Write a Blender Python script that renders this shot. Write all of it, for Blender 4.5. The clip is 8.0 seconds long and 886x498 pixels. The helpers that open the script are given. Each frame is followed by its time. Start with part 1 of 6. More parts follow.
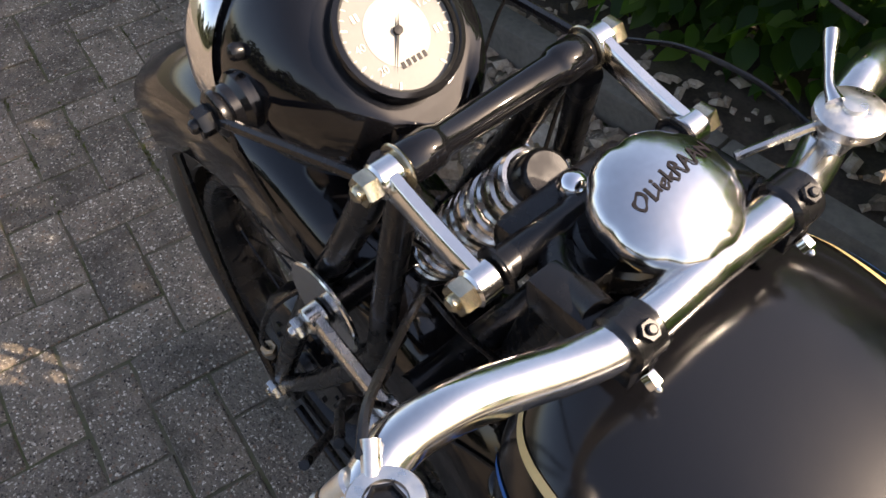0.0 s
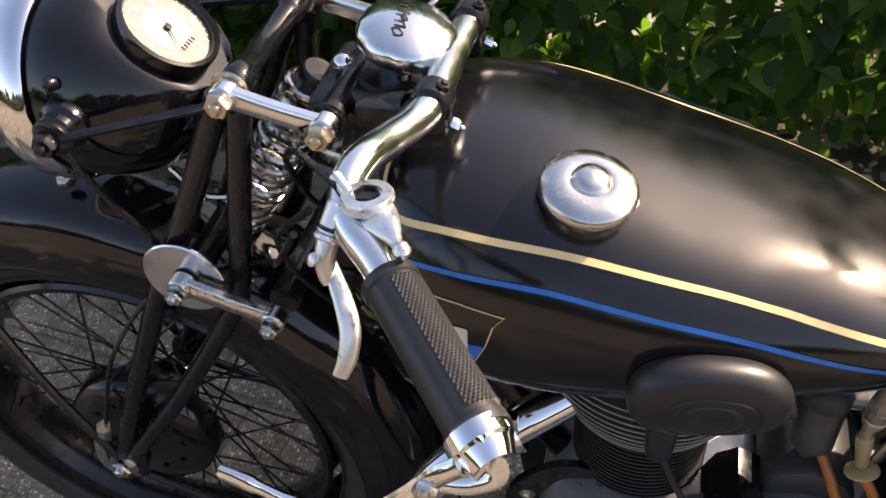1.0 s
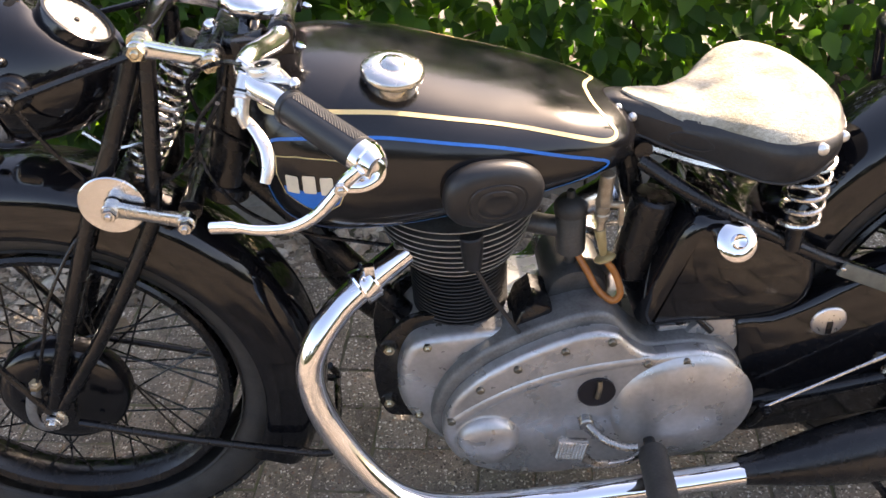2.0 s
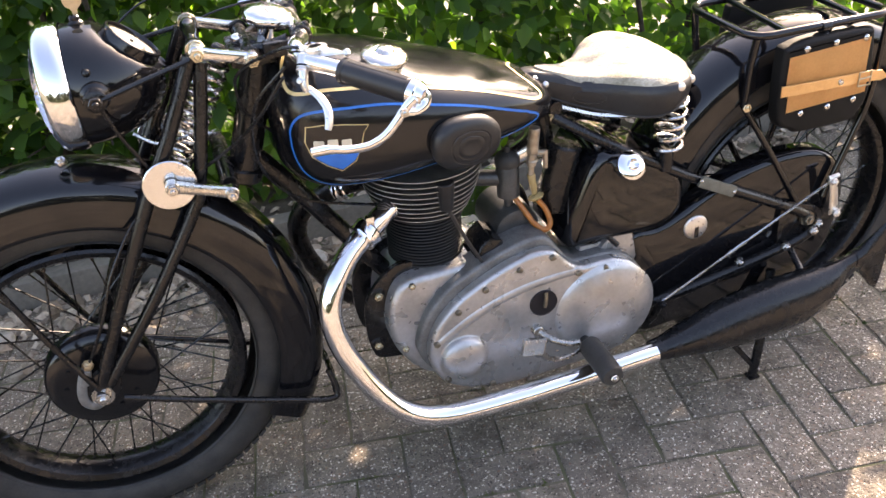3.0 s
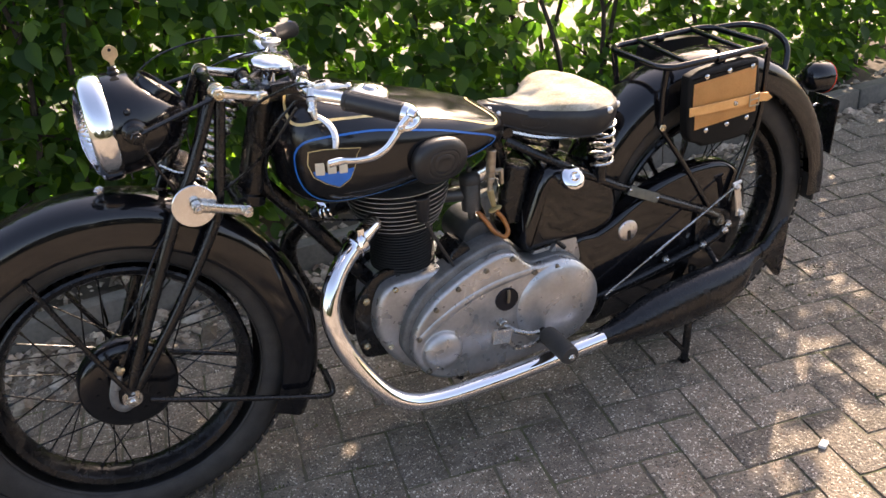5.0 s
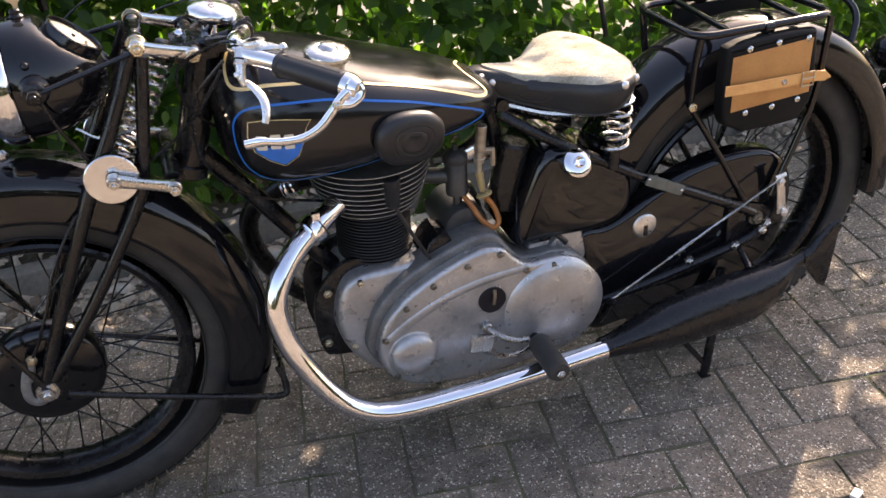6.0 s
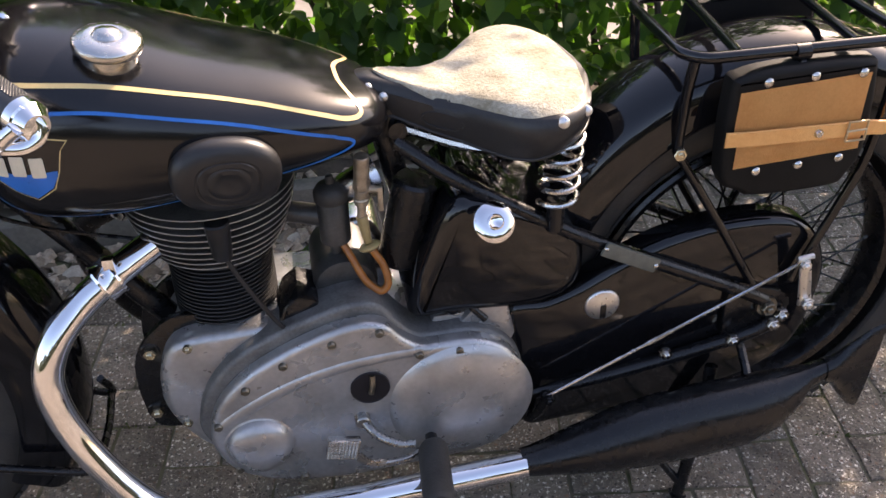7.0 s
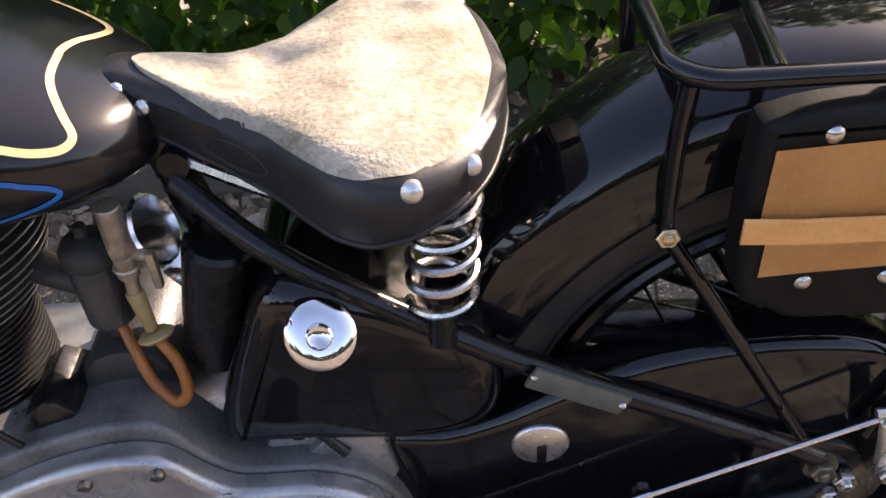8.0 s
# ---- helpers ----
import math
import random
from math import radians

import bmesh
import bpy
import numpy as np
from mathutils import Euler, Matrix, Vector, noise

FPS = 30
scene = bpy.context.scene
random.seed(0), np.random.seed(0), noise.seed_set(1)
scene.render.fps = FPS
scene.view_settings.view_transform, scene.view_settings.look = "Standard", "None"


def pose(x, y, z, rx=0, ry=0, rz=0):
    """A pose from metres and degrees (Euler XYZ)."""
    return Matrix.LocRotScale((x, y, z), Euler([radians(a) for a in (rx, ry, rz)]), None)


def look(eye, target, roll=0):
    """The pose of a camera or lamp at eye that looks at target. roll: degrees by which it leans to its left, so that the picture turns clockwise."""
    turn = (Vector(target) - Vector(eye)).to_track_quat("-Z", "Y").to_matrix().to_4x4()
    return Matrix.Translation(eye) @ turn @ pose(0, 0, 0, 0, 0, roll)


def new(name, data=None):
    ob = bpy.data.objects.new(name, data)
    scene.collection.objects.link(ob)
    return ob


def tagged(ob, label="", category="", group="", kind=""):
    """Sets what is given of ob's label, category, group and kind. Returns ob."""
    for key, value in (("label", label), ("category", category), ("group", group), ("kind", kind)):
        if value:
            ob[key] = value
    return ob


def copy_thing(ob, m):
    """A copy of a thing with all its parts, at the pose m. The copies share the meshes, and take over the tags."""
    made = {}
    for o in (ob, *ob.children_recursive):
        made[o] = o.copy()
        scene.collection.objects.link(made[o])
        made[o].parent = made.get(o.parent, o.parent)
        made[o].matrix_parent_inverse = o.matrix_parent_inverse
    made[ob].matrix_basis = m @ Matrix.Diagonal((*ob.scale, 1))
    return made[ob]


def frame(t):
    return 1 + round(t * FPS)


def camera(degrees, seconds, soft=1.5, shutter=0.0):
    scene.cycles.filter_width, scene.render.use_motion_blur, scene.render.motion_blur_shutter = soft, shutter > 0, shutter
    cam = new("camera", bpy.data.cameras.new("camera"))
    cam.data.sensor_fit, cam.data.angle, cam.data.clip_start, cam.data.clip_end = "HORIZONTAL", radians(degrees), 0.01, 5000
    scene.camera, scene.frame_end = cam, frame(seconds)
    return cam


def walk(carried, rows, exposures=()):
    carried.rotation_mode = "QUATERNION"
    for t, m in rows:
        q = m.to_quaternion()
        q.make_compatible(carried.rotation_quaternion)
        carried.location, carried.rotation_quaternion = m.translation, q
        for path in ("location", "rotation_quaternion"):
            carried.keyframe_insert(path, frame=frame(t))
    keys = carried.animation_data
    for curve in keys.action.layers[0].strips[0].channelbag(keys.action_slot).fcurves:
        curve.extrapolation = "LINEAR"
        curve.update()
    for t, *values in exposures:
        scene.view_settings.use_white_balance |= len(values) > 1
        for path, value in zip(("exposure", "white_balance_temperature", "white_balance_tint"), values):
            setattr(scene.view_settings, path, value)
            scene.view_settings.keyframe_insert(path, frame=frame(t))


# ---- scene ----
cam = camera(53.0, 8.0)
METRES, EYE, TILT, LEAN, TURN = 8.0, 1.5, 0.0, 0.0, 0.0
PATH = [
    (0, (0.561, -0.272, 1.24), (-0.425, 0.528, -0.305), -4.4),
    (0.5, (0.579, -0.411, 1.247), (-0.166, 0.737, -0.211), -5.1),
    (1, (0.589, -0.599, 1.249), (0.179, 0.82, -0.099), -5.6),
    (1.5, (0.639, -0.843, 1.248), (0.441, 0.7, -0.009), -5.3),
    (1.7, (0.627, -0.924, 1.266), (0.519, 0.645, 0.031), -5.3),
    (2.8, (0.274, -1.285, 1.297), (0.738, 0.322, 0.2), -4.9),
    (3, (0.219, -1.371, 1.31), (0.731, 0.244, 0.248), -4.7),
    (3.5, (0.108, -1.543, 1.347), (0.723, 0.091, 0.372), -4.0),
    (4, (0.025, -1.589, 1.355), (0.733, 0.028, 0.415), -3.9),
    (4.5, (-0.004, -1.604, 1.356), (0.742, 0.005, 0.431), -4.8),
    (4.7, (-0.005, -1.604, 1.357), (0.739, 0.005, 0.43), -4.8),
    (5.8, (0.196, -1.488, 1.316), (0.761, 0.129, 0.283), -4.5),
    (6, (0.273, -1.412, 1.292), (0.822, 0.201, 0.245), -4.0),
    (6.5, (0.471, -1.217, 1.257), (0.957, 0.382, 0.157), -3.5),
    (7, (0.725, -1.045, 1.195), (1.04, 0.559, 0.041), -1.8),
    (7.5, (0.936, -0.864, 1.148), (1.064, 0.73, -0.053), -1.1),
    (8, (1.057, -0.606, 1.042), (1.072, 0.919, -0.252), -3.7),
]
EXPOSURES = [(0.0, 1.18, 7600, 19), (0.5, 1.1, 7600, 19), (1.5, 1.75, 7700, 21), (3.0, 2.4, 7900, 21), (4.5, 1.9, 7800, 21), (6.5, 1.7, 7500, 22), (8.0, 1.5, 7300, 25)]
walk(cam, [(t, look(eye, target, roll)) for t, eye, target, roll in PATH], EXPOSURES)

# ---- world, sun, exposure ----
SUN_ELEV, SUN_AZ = 34.0, 53.0          # azimuth: degrees from +y towards +x
sun_dir = Vector((math.sin(radians(SUN_AZ)) * math.cos(radians(SUN_ELEV)), math.cos(radians(SUN_AZ)) * math.cos(radians(SUN_ELEV)), math.sin(radians(SUN_ELEV))))
world = bpy.data.worlds.new("world")
scene.world = world
world.use_nodes = True
wn = world.node_tree.nodes
sky = wn.new("ShaderNodeTexSky")
sky.sky_type, sky.sun_disc = "NISHITA", False
sky.dust_density, sky.ozone_density = 2.4, 1.0
sky.sun_elevation, sky.sun_rotation = radians(SUN_ELEV), radians(SUN_AZ)
wn["Background"].inputs["Strength"].default_value = 0.15
world.node_tree.links.new(sky.outputs[0], wn["Background"].inputs["Color"])
sun = new("sun", bpy.data.lights.new("sun", "SUN"))
sun.data.energy, sun.data.angle, sun.data.color = 4.4, radians(0.53), (1.0, 0.90, 0.76)
sun.matrix_world = look(sun_dir * 20, (0, 0, 0))


# ---- materials ----
def mat(name, color, rough=0.5, metal=0.0, coat=0.0, var=0.0, scale=20.0, bump=0.0, bump_scale=200.0, color2=None, rough_var=0.0, spec=0.5, trans=0.0, sub=0.0):
    """A principled material with colour variation at two scales, uneven gloss and fine relief."""
    m = bpy.data.materials.new(name)
    m.use_nodes = True
    nt = m.node_tree
    b = nt.nodes["Principled BSDF"]
    b.inputs["Base Color"].default_value = (*color, 1)
    b.inputs["Roughness"].default_value, b.inputs["Metallic"].default_value = rough, metal
    b.inputs["Coat Weight"].default_value, b.inputs["Coat Roughness"].default_value = coat, 0.07
    b.inputs["Specular IOR Level"].default_value = spec
    tc = nt.nodes.new("ShaderNodeTexCoord")
    if var or color2:
        n1, n2 = nt.nodes.new("ShaderNodeTexNoise"), nt.nodes.new("ShaderNodeTexNoise")
        n1.inputs["Scale"].default_value, n1.inputs["Detail"].default_value = scale, 4
        n2.inputs["Scale"].default_value, n2.inputs["Detail"].default_value = scale * 9, 3
        add = nt.nodes.new("ShaderNodeMath")
        add.operation = "MULTIPLY_ADD"
        add.inputs[1].default_value = 0.5
        ramp = nt.nodes.new("ShaderNodeMapRange")
        ramp.inputs[1].default_value, ramp.inputs[2].default_value = 0.55, 0.95
        mix = nt.nodes.new("ShaderNodeMix")
        mix.data_type = "RGBA"
        c2 = color2 or tuple(c * (1 - var) for c in color)
        mix.inputs[6].default_value, mix.inputs[7].default_value = (*color, 1), (*c2, 1)
        for n in (n1, n2):
            nt.links.new(tc.outputs["Object"], n.inputs["Vector"])
        nt.links.new(n2.outputs[0], add.inputs[0])
        nt.links.new(n1.outputs[0], add.inputs[2])
        nt.links.new(add.outputs[0], ramp.inputs[0])
        nt.links.new(ramp.outputs[0], mix.inputs[0])
        nt.links.new(mix.outputs[2], b.inputs["Base Color"])
    if rough_var:
        n3, r3 = nt.nodes.new("ShaderNodeTexNoise"), nt.nodes.new("ShaderNodeMapRange")
        n3.inputs["Scale"].default_value, n3.inputs["Detail"].default_value = scale * 2.3, 5
        r3.inputs[1].default_value, r3.inputs[2].default_value = 0.35, 0.7
        r3.inputs[3].default_value, r3.inputs[4].default_value = max(rough - rough_var, 0.01), rough + rough_var
        nt.links.new(tc.outputs["Object"], n3.inputs["Vector"])
        nt.links.new(n3.outputs[0], r3.inputs[0])
        nt.links.new(r3.outputs[0], b.inputs["Roughness"])
    if bump:
        n4, bp = nt.nodes.new("ShaderNodeTexNoise"), nt.nodes.new("ShaderNodeBump")
        n4.inputs["Scale"].default_value, n4.inputs["Detail"].default_value = bump_scale, 4
        bp.inputs["Strength"].default_value, bp.inputs["Distance"].default_value = bump, 0.002
        nt.links.new(tc.outputs["Object"], n4.inputs["Vector"])
        nt.links.new(n4.outputs[0], bp.inputs["Height"])
        nt.links.new(bp.outputs[0], b.inputs["Normal"])
    return m


black_paint = mat("black_paint", (0.006, 0.006, 0.007), 0.16, 0, 0.0, rough_var=0.03, scale=9)
gloss_black = mat("gloss_black", (0.005, 0.005, 0.006), 0.075, 0, 0.0, rough_var=0.03, scale=11)
satin_black = mat("satin_black", (0.009, 0.009, 0.010), 0.26, 0, 0.0, spec=0.4, var=0.5, scale=25, rough_var=0.1)
rubber = mat("rubber", (0.022, 0.021, 0.020), 0.62, color2=(0.040, 0.037, 0.033), scale=30, bump=0.25, bump_scale=300)
grip_rubber = mat("grip_rubber", (0.015, 0.015, 0.016), 0.42, var=0.3, scale=60)
chrome = mat("chrome", (0.80, 0.80, 0.82), 0.05, 1.0, rough_var=0.02, scale=14)
worn_chrome = mat("worn_chrome", (0.78, 0.77, 0.76), 0.17, 1.0, var=0.1, rough_var=0.07, scale=22)
dark_screw = mat("dark_screw", (0.26, 0.23, 0.18), 0.35, 0.9, var=0.4, scale=120)
satin_steel = mat("satin_steel", (0.62, 0.60, 0.57), 0.24, 1.0, var=0.12, scale=40, rough_var=0.08)
polished_alu = mat("polished_aluminium", (0.74, 0.74, 0.75), 0.2, 1.0, var=0.08, scale=30, rough_var=0.08)
cast_alu = mat("cast_aluminium", (0.50, 0.495, 0.49), 0.34, 0.72, color2=(0.34, 0.335, 0.325), scale=14, rough_var=0.1, bump=0.13, bump_scale=500)
dull_alu = mat("dull_aluminium", (0.22, 0.22, 0.215), 0.55, 0.6, color2=(0.12, 0.12, 0.115), scale=26, bump=0.3, bump_scale=400)
dark_alu = mat("dark_aluminium", (0.085, 0.085, 0.084), 0.42, 0.5, color2=(0.05, 0.05, 0.048), scale=30, bump=0.25, bump_scale=400)
fin_metal = mat("fin_metal", (0.018, 0.018, 0.018), 0.5, 0.1, var=0.5, scale=40, bump=0.3)
fin_grey = mat("fin_grey", (0.12, 0.118, 0.11), 0.5, 0.5, color2=(0.06, 0.058, 0.053), scale=30, bump=0.3)
fin_edge = mat("fin_edge", (0.46, 0.45, 0.42), 0.4, 0.8, var=0.2, scale=60)
nut_metal = mat("nut_metal", (0.64, 0.57, 0.42), 0.27, 1.0, var=0.2, scale=90)
dull_steel = mat("dull_steel", (0.36, 0.35, 0.33), 0.3, 1.0, var=0.2, scale=60, rough_var=0.1)
alloy = mat("alloy", (0.80, 0.785, 0.76), 0.36, 1.0, var=0.12, scale=60, rough_var=0.1, bump=0.08, bump_scale=500)
worn_brass = mat("worn_brass", (0.52, 0.44, 0.34), 0.46, 0.8, color2=(0.34, 0.28, 0.21), scale=70, bump=0.2, bump_scale=300)
brass = mat("brass", (0.66, 0.52, 0.34), 0.42, 0.9, var=0.25, scale=60)
tan_leather = mat("tan_leather", (0.84, 0.42, 0.14), 0.5, color2=(0.74, 0.34, 0.105), scale=22, bump=0.3, bump_scale=420)
black_leather = mat("black_leather", (0.016, 0.016, 0.017), 0.42, color2=(0.026, 0.025, 0.024), scale=16, rough_var=0.08, bump=0.14, bump_scale=330, spec=0.4)
suede = mat("suede", (0.50, 0.455, 0.36), 0.9, color2=(0.23, 0.205, 0.145), scale=20, bump=0.7, bump_scale=260, spec=0.2)
yellow_line = mat("yellow_line", (0.74, 0.56, 0.26), 0.3, 0, 0.0, var=0.12, scale=50)
blue_line = mat("blue_line", (0.001, 0.14, 0.52), 0.35, 0, 0.0, var=0.15, scale=50)
cream_paint = mat("cream_paint", (0.68, 0.60, 0.46), 0.4, var=0.15, scale=60)
dial_face = mat("dial_face", (0.165, 0.162, 0.15), 0.5, var=0.1, scale=40)
dial_white = mat("dial_white", (0.36, 0.345, 0.30), 0.5, var=0.1, scale=60)
bag_leather = mat("bag_leather", (0.007, 0.007, 0.007), 0.6, var=0.4, scale=20, bump=0.1, bump_scale=300, spec=0.2)
ink = mat("ink", (0.012, 0.01, 0.012), 0.55, spec=0.3)
hose_orange = mat("hose_orange", (0.42, 0.14, 0.025), 0.35, var=0.3, scale=40)
amber = mat("amber_plastic", (0.45, 0.33, 0.15), 0.3, var=0.2, scale=50)
red_lens = mat("red_lens", (0.75, 0.035, 0.008), 0.15, 0, 0.3)
red_lens.node_tree.nodes["Principled BSDF"].inputs["Transmission Weight"].default_value = 0.2
glass = mat("glass", (1, 1, 1), 0.03)
glass.node_tree.nodes["Principled BSDF"].inputs["Transmission Weight"].default_value = 1.0
olive_plate = mat("olive_plate", (0.15, 0.16, 0.14), 0.4, 0.3, var=0.3, scale=60)
concrete = mat("kerb_concrete", (0.17, 0.155, 0.13), 0.85, color2=(0.09, 0.085, 0.07), scale=9, bump=0.6, bump_scale=150)
soil = mat("soil", (0.085, 0.066, 0.048), 0.95, color2=(0.035, 0.027, 0.019), scale=14, bump=0.8, bump_scale=90)
bark = mat("bark", (0.06, 0.045, 0.03), 0.9, color2=(0.025, 0.02, 0.014), scale=40, bump=0.8, bump_scale=120)
moss = mat("moss", (0.055, 0.085, 0.02), 0.95, color2=(0.10, 0.10, 0.03), scale=60, bump=0.8, bump_scale=250)
stone_chip = mat("stone_chip", (0.30, 0.26, 0.21), 0.85, color2=(0.13, 0.10, 0.075), scale=14, bump=0.5, bump_scale=120)


def random_tint(m, dark, light, island=True):
    """Lets the colour differ from piece to piece."""
    nt = m.node_tree
    b = nt.nodes["Principled BSDF"]
    src = nt.nodes.new("ShaderNodeNewGeometry" if island else "ShaderNodeObjectInfo")
    mix = nt.nodes.new("ShaderNodeMix")
    mix.data_type = "RGBA"
    mix.inputs[6].default_value, mix.inputs[7].default_value = (*dark, 1), (*light, 1)
    nt.links.new(src.outputs["Random Per Island" if island else "Random"], mix.inputs[0])
    mul = nt.nodes.new("ShaderNodeMix")
    mul.data_type, mul.blend_type = "RGBA", "MULTIPLY"
    mul.inputs[0].default_value = 1.0
    old = b.inputs["Base Color"].links
    if old:
        nt.links.new(old[0].from_socket, mul.inputs[6])
    else:
        mul.inputs[6].default_value = b.inputs["Base Color"].default_value
    nt.links.new(mix.outputs[2], mul.inputs[7])
    nt.links.new(mul.outputs[2], b.inputs["Base Color"])
    return m


random_tint(stone_chip, (0.35, 0.30, 0.24), (1.9, 1.85, 1.75))


def leaf_material():
    m = bpy.data.materials.new("leaf")
    m.use_nodes = True
    nt = m.node_tree
    b = nt.nodes["Principled BSDF"]
    out = nt.nodes["Material Output"]
    b.inputs["Roughness"].default_value, b.inputs["Specular IOR Level"].default_value = 0.55, 0.22
    geo = nt.nodes.new("ShaderNodeNewGeometry")
    ramp = nt.nodes.new("ShaderNodeValToRGB")
    ramp.color_ramp.elements[0].color = (0.019, 0.044, 0.014, 1)
    ramp.color_ramp.elements[1].color = (0.085, 0.140, 0.028, 1)
    mid = ramp.color_ramp.elements.new(0.6)
    mid.color = (0.034, 0.072, 0.018, 1)
    nt.links.new(geo.outputs["Random Per Island"], ramp.inputs[0])
    tr = nt.nodes.new("ShaderNodeBsdfTranslucent")
    bright = nt.nodes.new("ShaderNodeMix")
    bright.data_type, bright.blend_type = "RGBA", "MULTIPLY"
    bright.inputs[0].default_value = 1
    bright.inputs[7].default_value = (4.2, 5.2, 1.6, 1)
    nt.links.new(ramp.outputs[0], b.inputs["Base Color"])
    nt.links.new(ramp.outputs[0], bright.inputs[6])
    nt.links.new(bright.outputs[2], tr.inputs["Color"])
    mix = nt.nodes.new("ShaderNodeMixShader")
    mix.inputs[0].default_value = 0.45
    nt.links.new(b.outputs[0], mix.inputs[1])
    nt.links.new(tr.outputs[0], mix.inputs[2])
    nt.links.new(mix.outputs[0], out.inputs["Surface"])
    return m


leaf_mat = leaf_material()


def paver_material():
    """Worn concrete with pale and dark stone chips laid bare."""
    m = mat("paver", (0.225, 0.194, 0.160), 0.85, color2=(0.120, 0.104, 0.084), scale=5, bump=0.0)
    nt = m.node_tree
    b = nt.nodes["Principled BSDF"]
    geo = nt.nodes.new("ShaderNodeNewGeometry")
    base = b.inputs["Base Color"].links[0].from_socket
    last = base
    height = None
    wob, warp = nt.nodes.new("ShaderNodeTexNoise"), nt.nodes.new("ShaderNodeVectorMath")      # ragged chip outlines
    wob.inputs["Scale"].default_value, wob.inputs["Detail"].default_value = 330, 2
    warp.operation = "MULTIPLY_ADD"
    warp.inputs[1].default_value = (0.009, 0.009, 0.009)
    nt.links.new(geo.outputs["Position"], wob.inputs["Vector"])
    nt.links.new(wob.outputs["Color"], warp.inputs[0])
    nt.links.new(geo.outputs["Position"], warp.inputs[2])
    for scale, limit, color in ((260, 0.20, (0.33, 0.29, 0.24)), (140, 0.18, (0.66, 0.62, 0.55)), (170, 0.2, (0.04, 0.035, 0.03)), (98, 0.14, (0.56, 0.52, 0.45)), (95, 0.15, (0.20, 0.13, 0.09))):
        v = nt.nodes.new("ShaderNodeTexVoronoi")
        v.inputs["Scale"].default_value = scale
        nt.links.new(warp.outputs[0], v.inputs["Vector"])
        keep = nt.nodes.new("ShaderNodeSeparateColor")
        nt.links.new(v.outputs["Color"], keep.inputs[0])
        size = nt.nodes.new("ShaderNodeMath")
        size.operation = "MULTIPLY"
        size.inputs[1].default_value = limit * 2
        nt.links.new(keep.outputs[0], size.inputs[0])
        lt = nt.nodes.new("ShaderNodeMath")
        lt.operation = "LESS_THAN"
        nt.links.new(v.outputs["Distance"], lt.inputs[0])
        nt.links.new(size.outputs[0], lt.inputs[1])
        mx = nt.nodes.new("ShaderNodeMix")
        mx.data_type = "RGBA"
        mx.inputs[7].default_value = (*color, 1)
        nt.links.new(lt.outputs[0], mx.inputs[0])
        nt.links.new(last, mx.inputs[6])
        last = mx.outputs[2]
        height = height or lt.outputs[0]
    dirt, much, mx = nt.nodes.new("ShaderNodeTexNoise"), nt.nodes.new("ShaderNodeMapRange"), nt.nodes.new("ShaderNodeMix")     # blotches of old dirt
    dirt.inputs["Scale"].default_value, dirt.inputs["Detail"].default_value, dirt.inputs["Roughness"].default_value = 13, 7, 0.62
    much.inputs[1].default_value, much.inputs[2].default_value, much.inputs[4].default_value = 0.50, 0.66, 0.62
    mx.data_type = "RGBA"
    mx.inputs[7].default_value = (0.060, 0.052, 0.038, 1)
    nt.links.new(geo.outputs["Position"], dirt.inputs["Vector"])
    nt.links.new(dirt.outputs[0], much.inputs[0])
    nt.links.new(much.outputs[0], mx.inputs[0])
    nt.links.new(last, mx.inputs[6])
    last = mx.outputs[2]
    nt.links.new(last, b.inputs["Base Color"])
    n = nt.nodes.new("ShaderNodeTexNoise")
    n.inputs["Scale"].default_value, n.inputs["Detail"].default_value = 110, 5
    nt.links.new(geo.outputs["Position"], n.inputs["Vector"])
    bp = nt.nodes.new("ShaderNodeBump")
    bp.inputs["Strength"].default_value, bp.inputs["Distance"].default_value = 1.0, 0.007
    nt.links.new(n.outputs[0], bp.inputs["Height"])
    nt.links.new(bp.outputs[0], b.inputs["Normal"])
    return m


paver_mat = random_tint(paver_material(), (0.74, 0.71, 0.67), (1.24, 1.18, 1.10), island=False)
paver_far_mat = random_tint(paver_material(), (0.74, 0.71, 0.67), (1.24, 1.18, 1.10))
joint_sand = mat("joint_sand", (0.13, 0.11, 0.085), 0.95, color2=(0.075, 0.085, 0.035), scale=7, bump=0.8, bump_scale=160)


# ---- mesh helpers ----
def finish(name, bm, material, smooth=35):
    me = bpy.data.meshes.new(name)
    bmesh.ops.recalc_face_normals(bm, faces=bm.faces)
    bm.to_mesh(me)
    bm.free()
    me.materials.append(material)
    if smooth:
        me.polygons.foreach_set("use_smooth", [True] * len(me.polygons))
        me.set_sharp_from_angle(angle=radians(smooth))
    return me


def part(name, bm, material, parent, label="", smooth=42):
    ob = new(name, finish(name, bm, material, smooth))
    ob.parent = parent
    return tagged(ob, label)


def thing(name, bm, material, label, category, group="", smooth=35):
    return tagged(new(name, finish(name, bm, material, smooth)), label, category, group)


def basis(d):
    d = Vector(d).normalized()
    u = d.cross(Vector((0, 0, 1)) if abs(d.z) < 0.9 else Vector((0, 1, 0))).normalized()
    return d, u, d.cross(u)


def loft(bm, rings, closed=True, caps=True):
    """Skins rows of points."""
    rows = [[bm.verts.new(p) for p in ring] for ring in rings]
    for a, b in zip(rows, rows[1:]):
        n = len(a)
        for i in range(n if closed else n - 1):
            j = (i + 1) % n
            bm.faces.new((a[i], a[j], b[j], b[i]))
    if caps and closed:
        bm.faces.new(rows[0][::-1])
        bm.faces.new(rows[-1])
    return bm


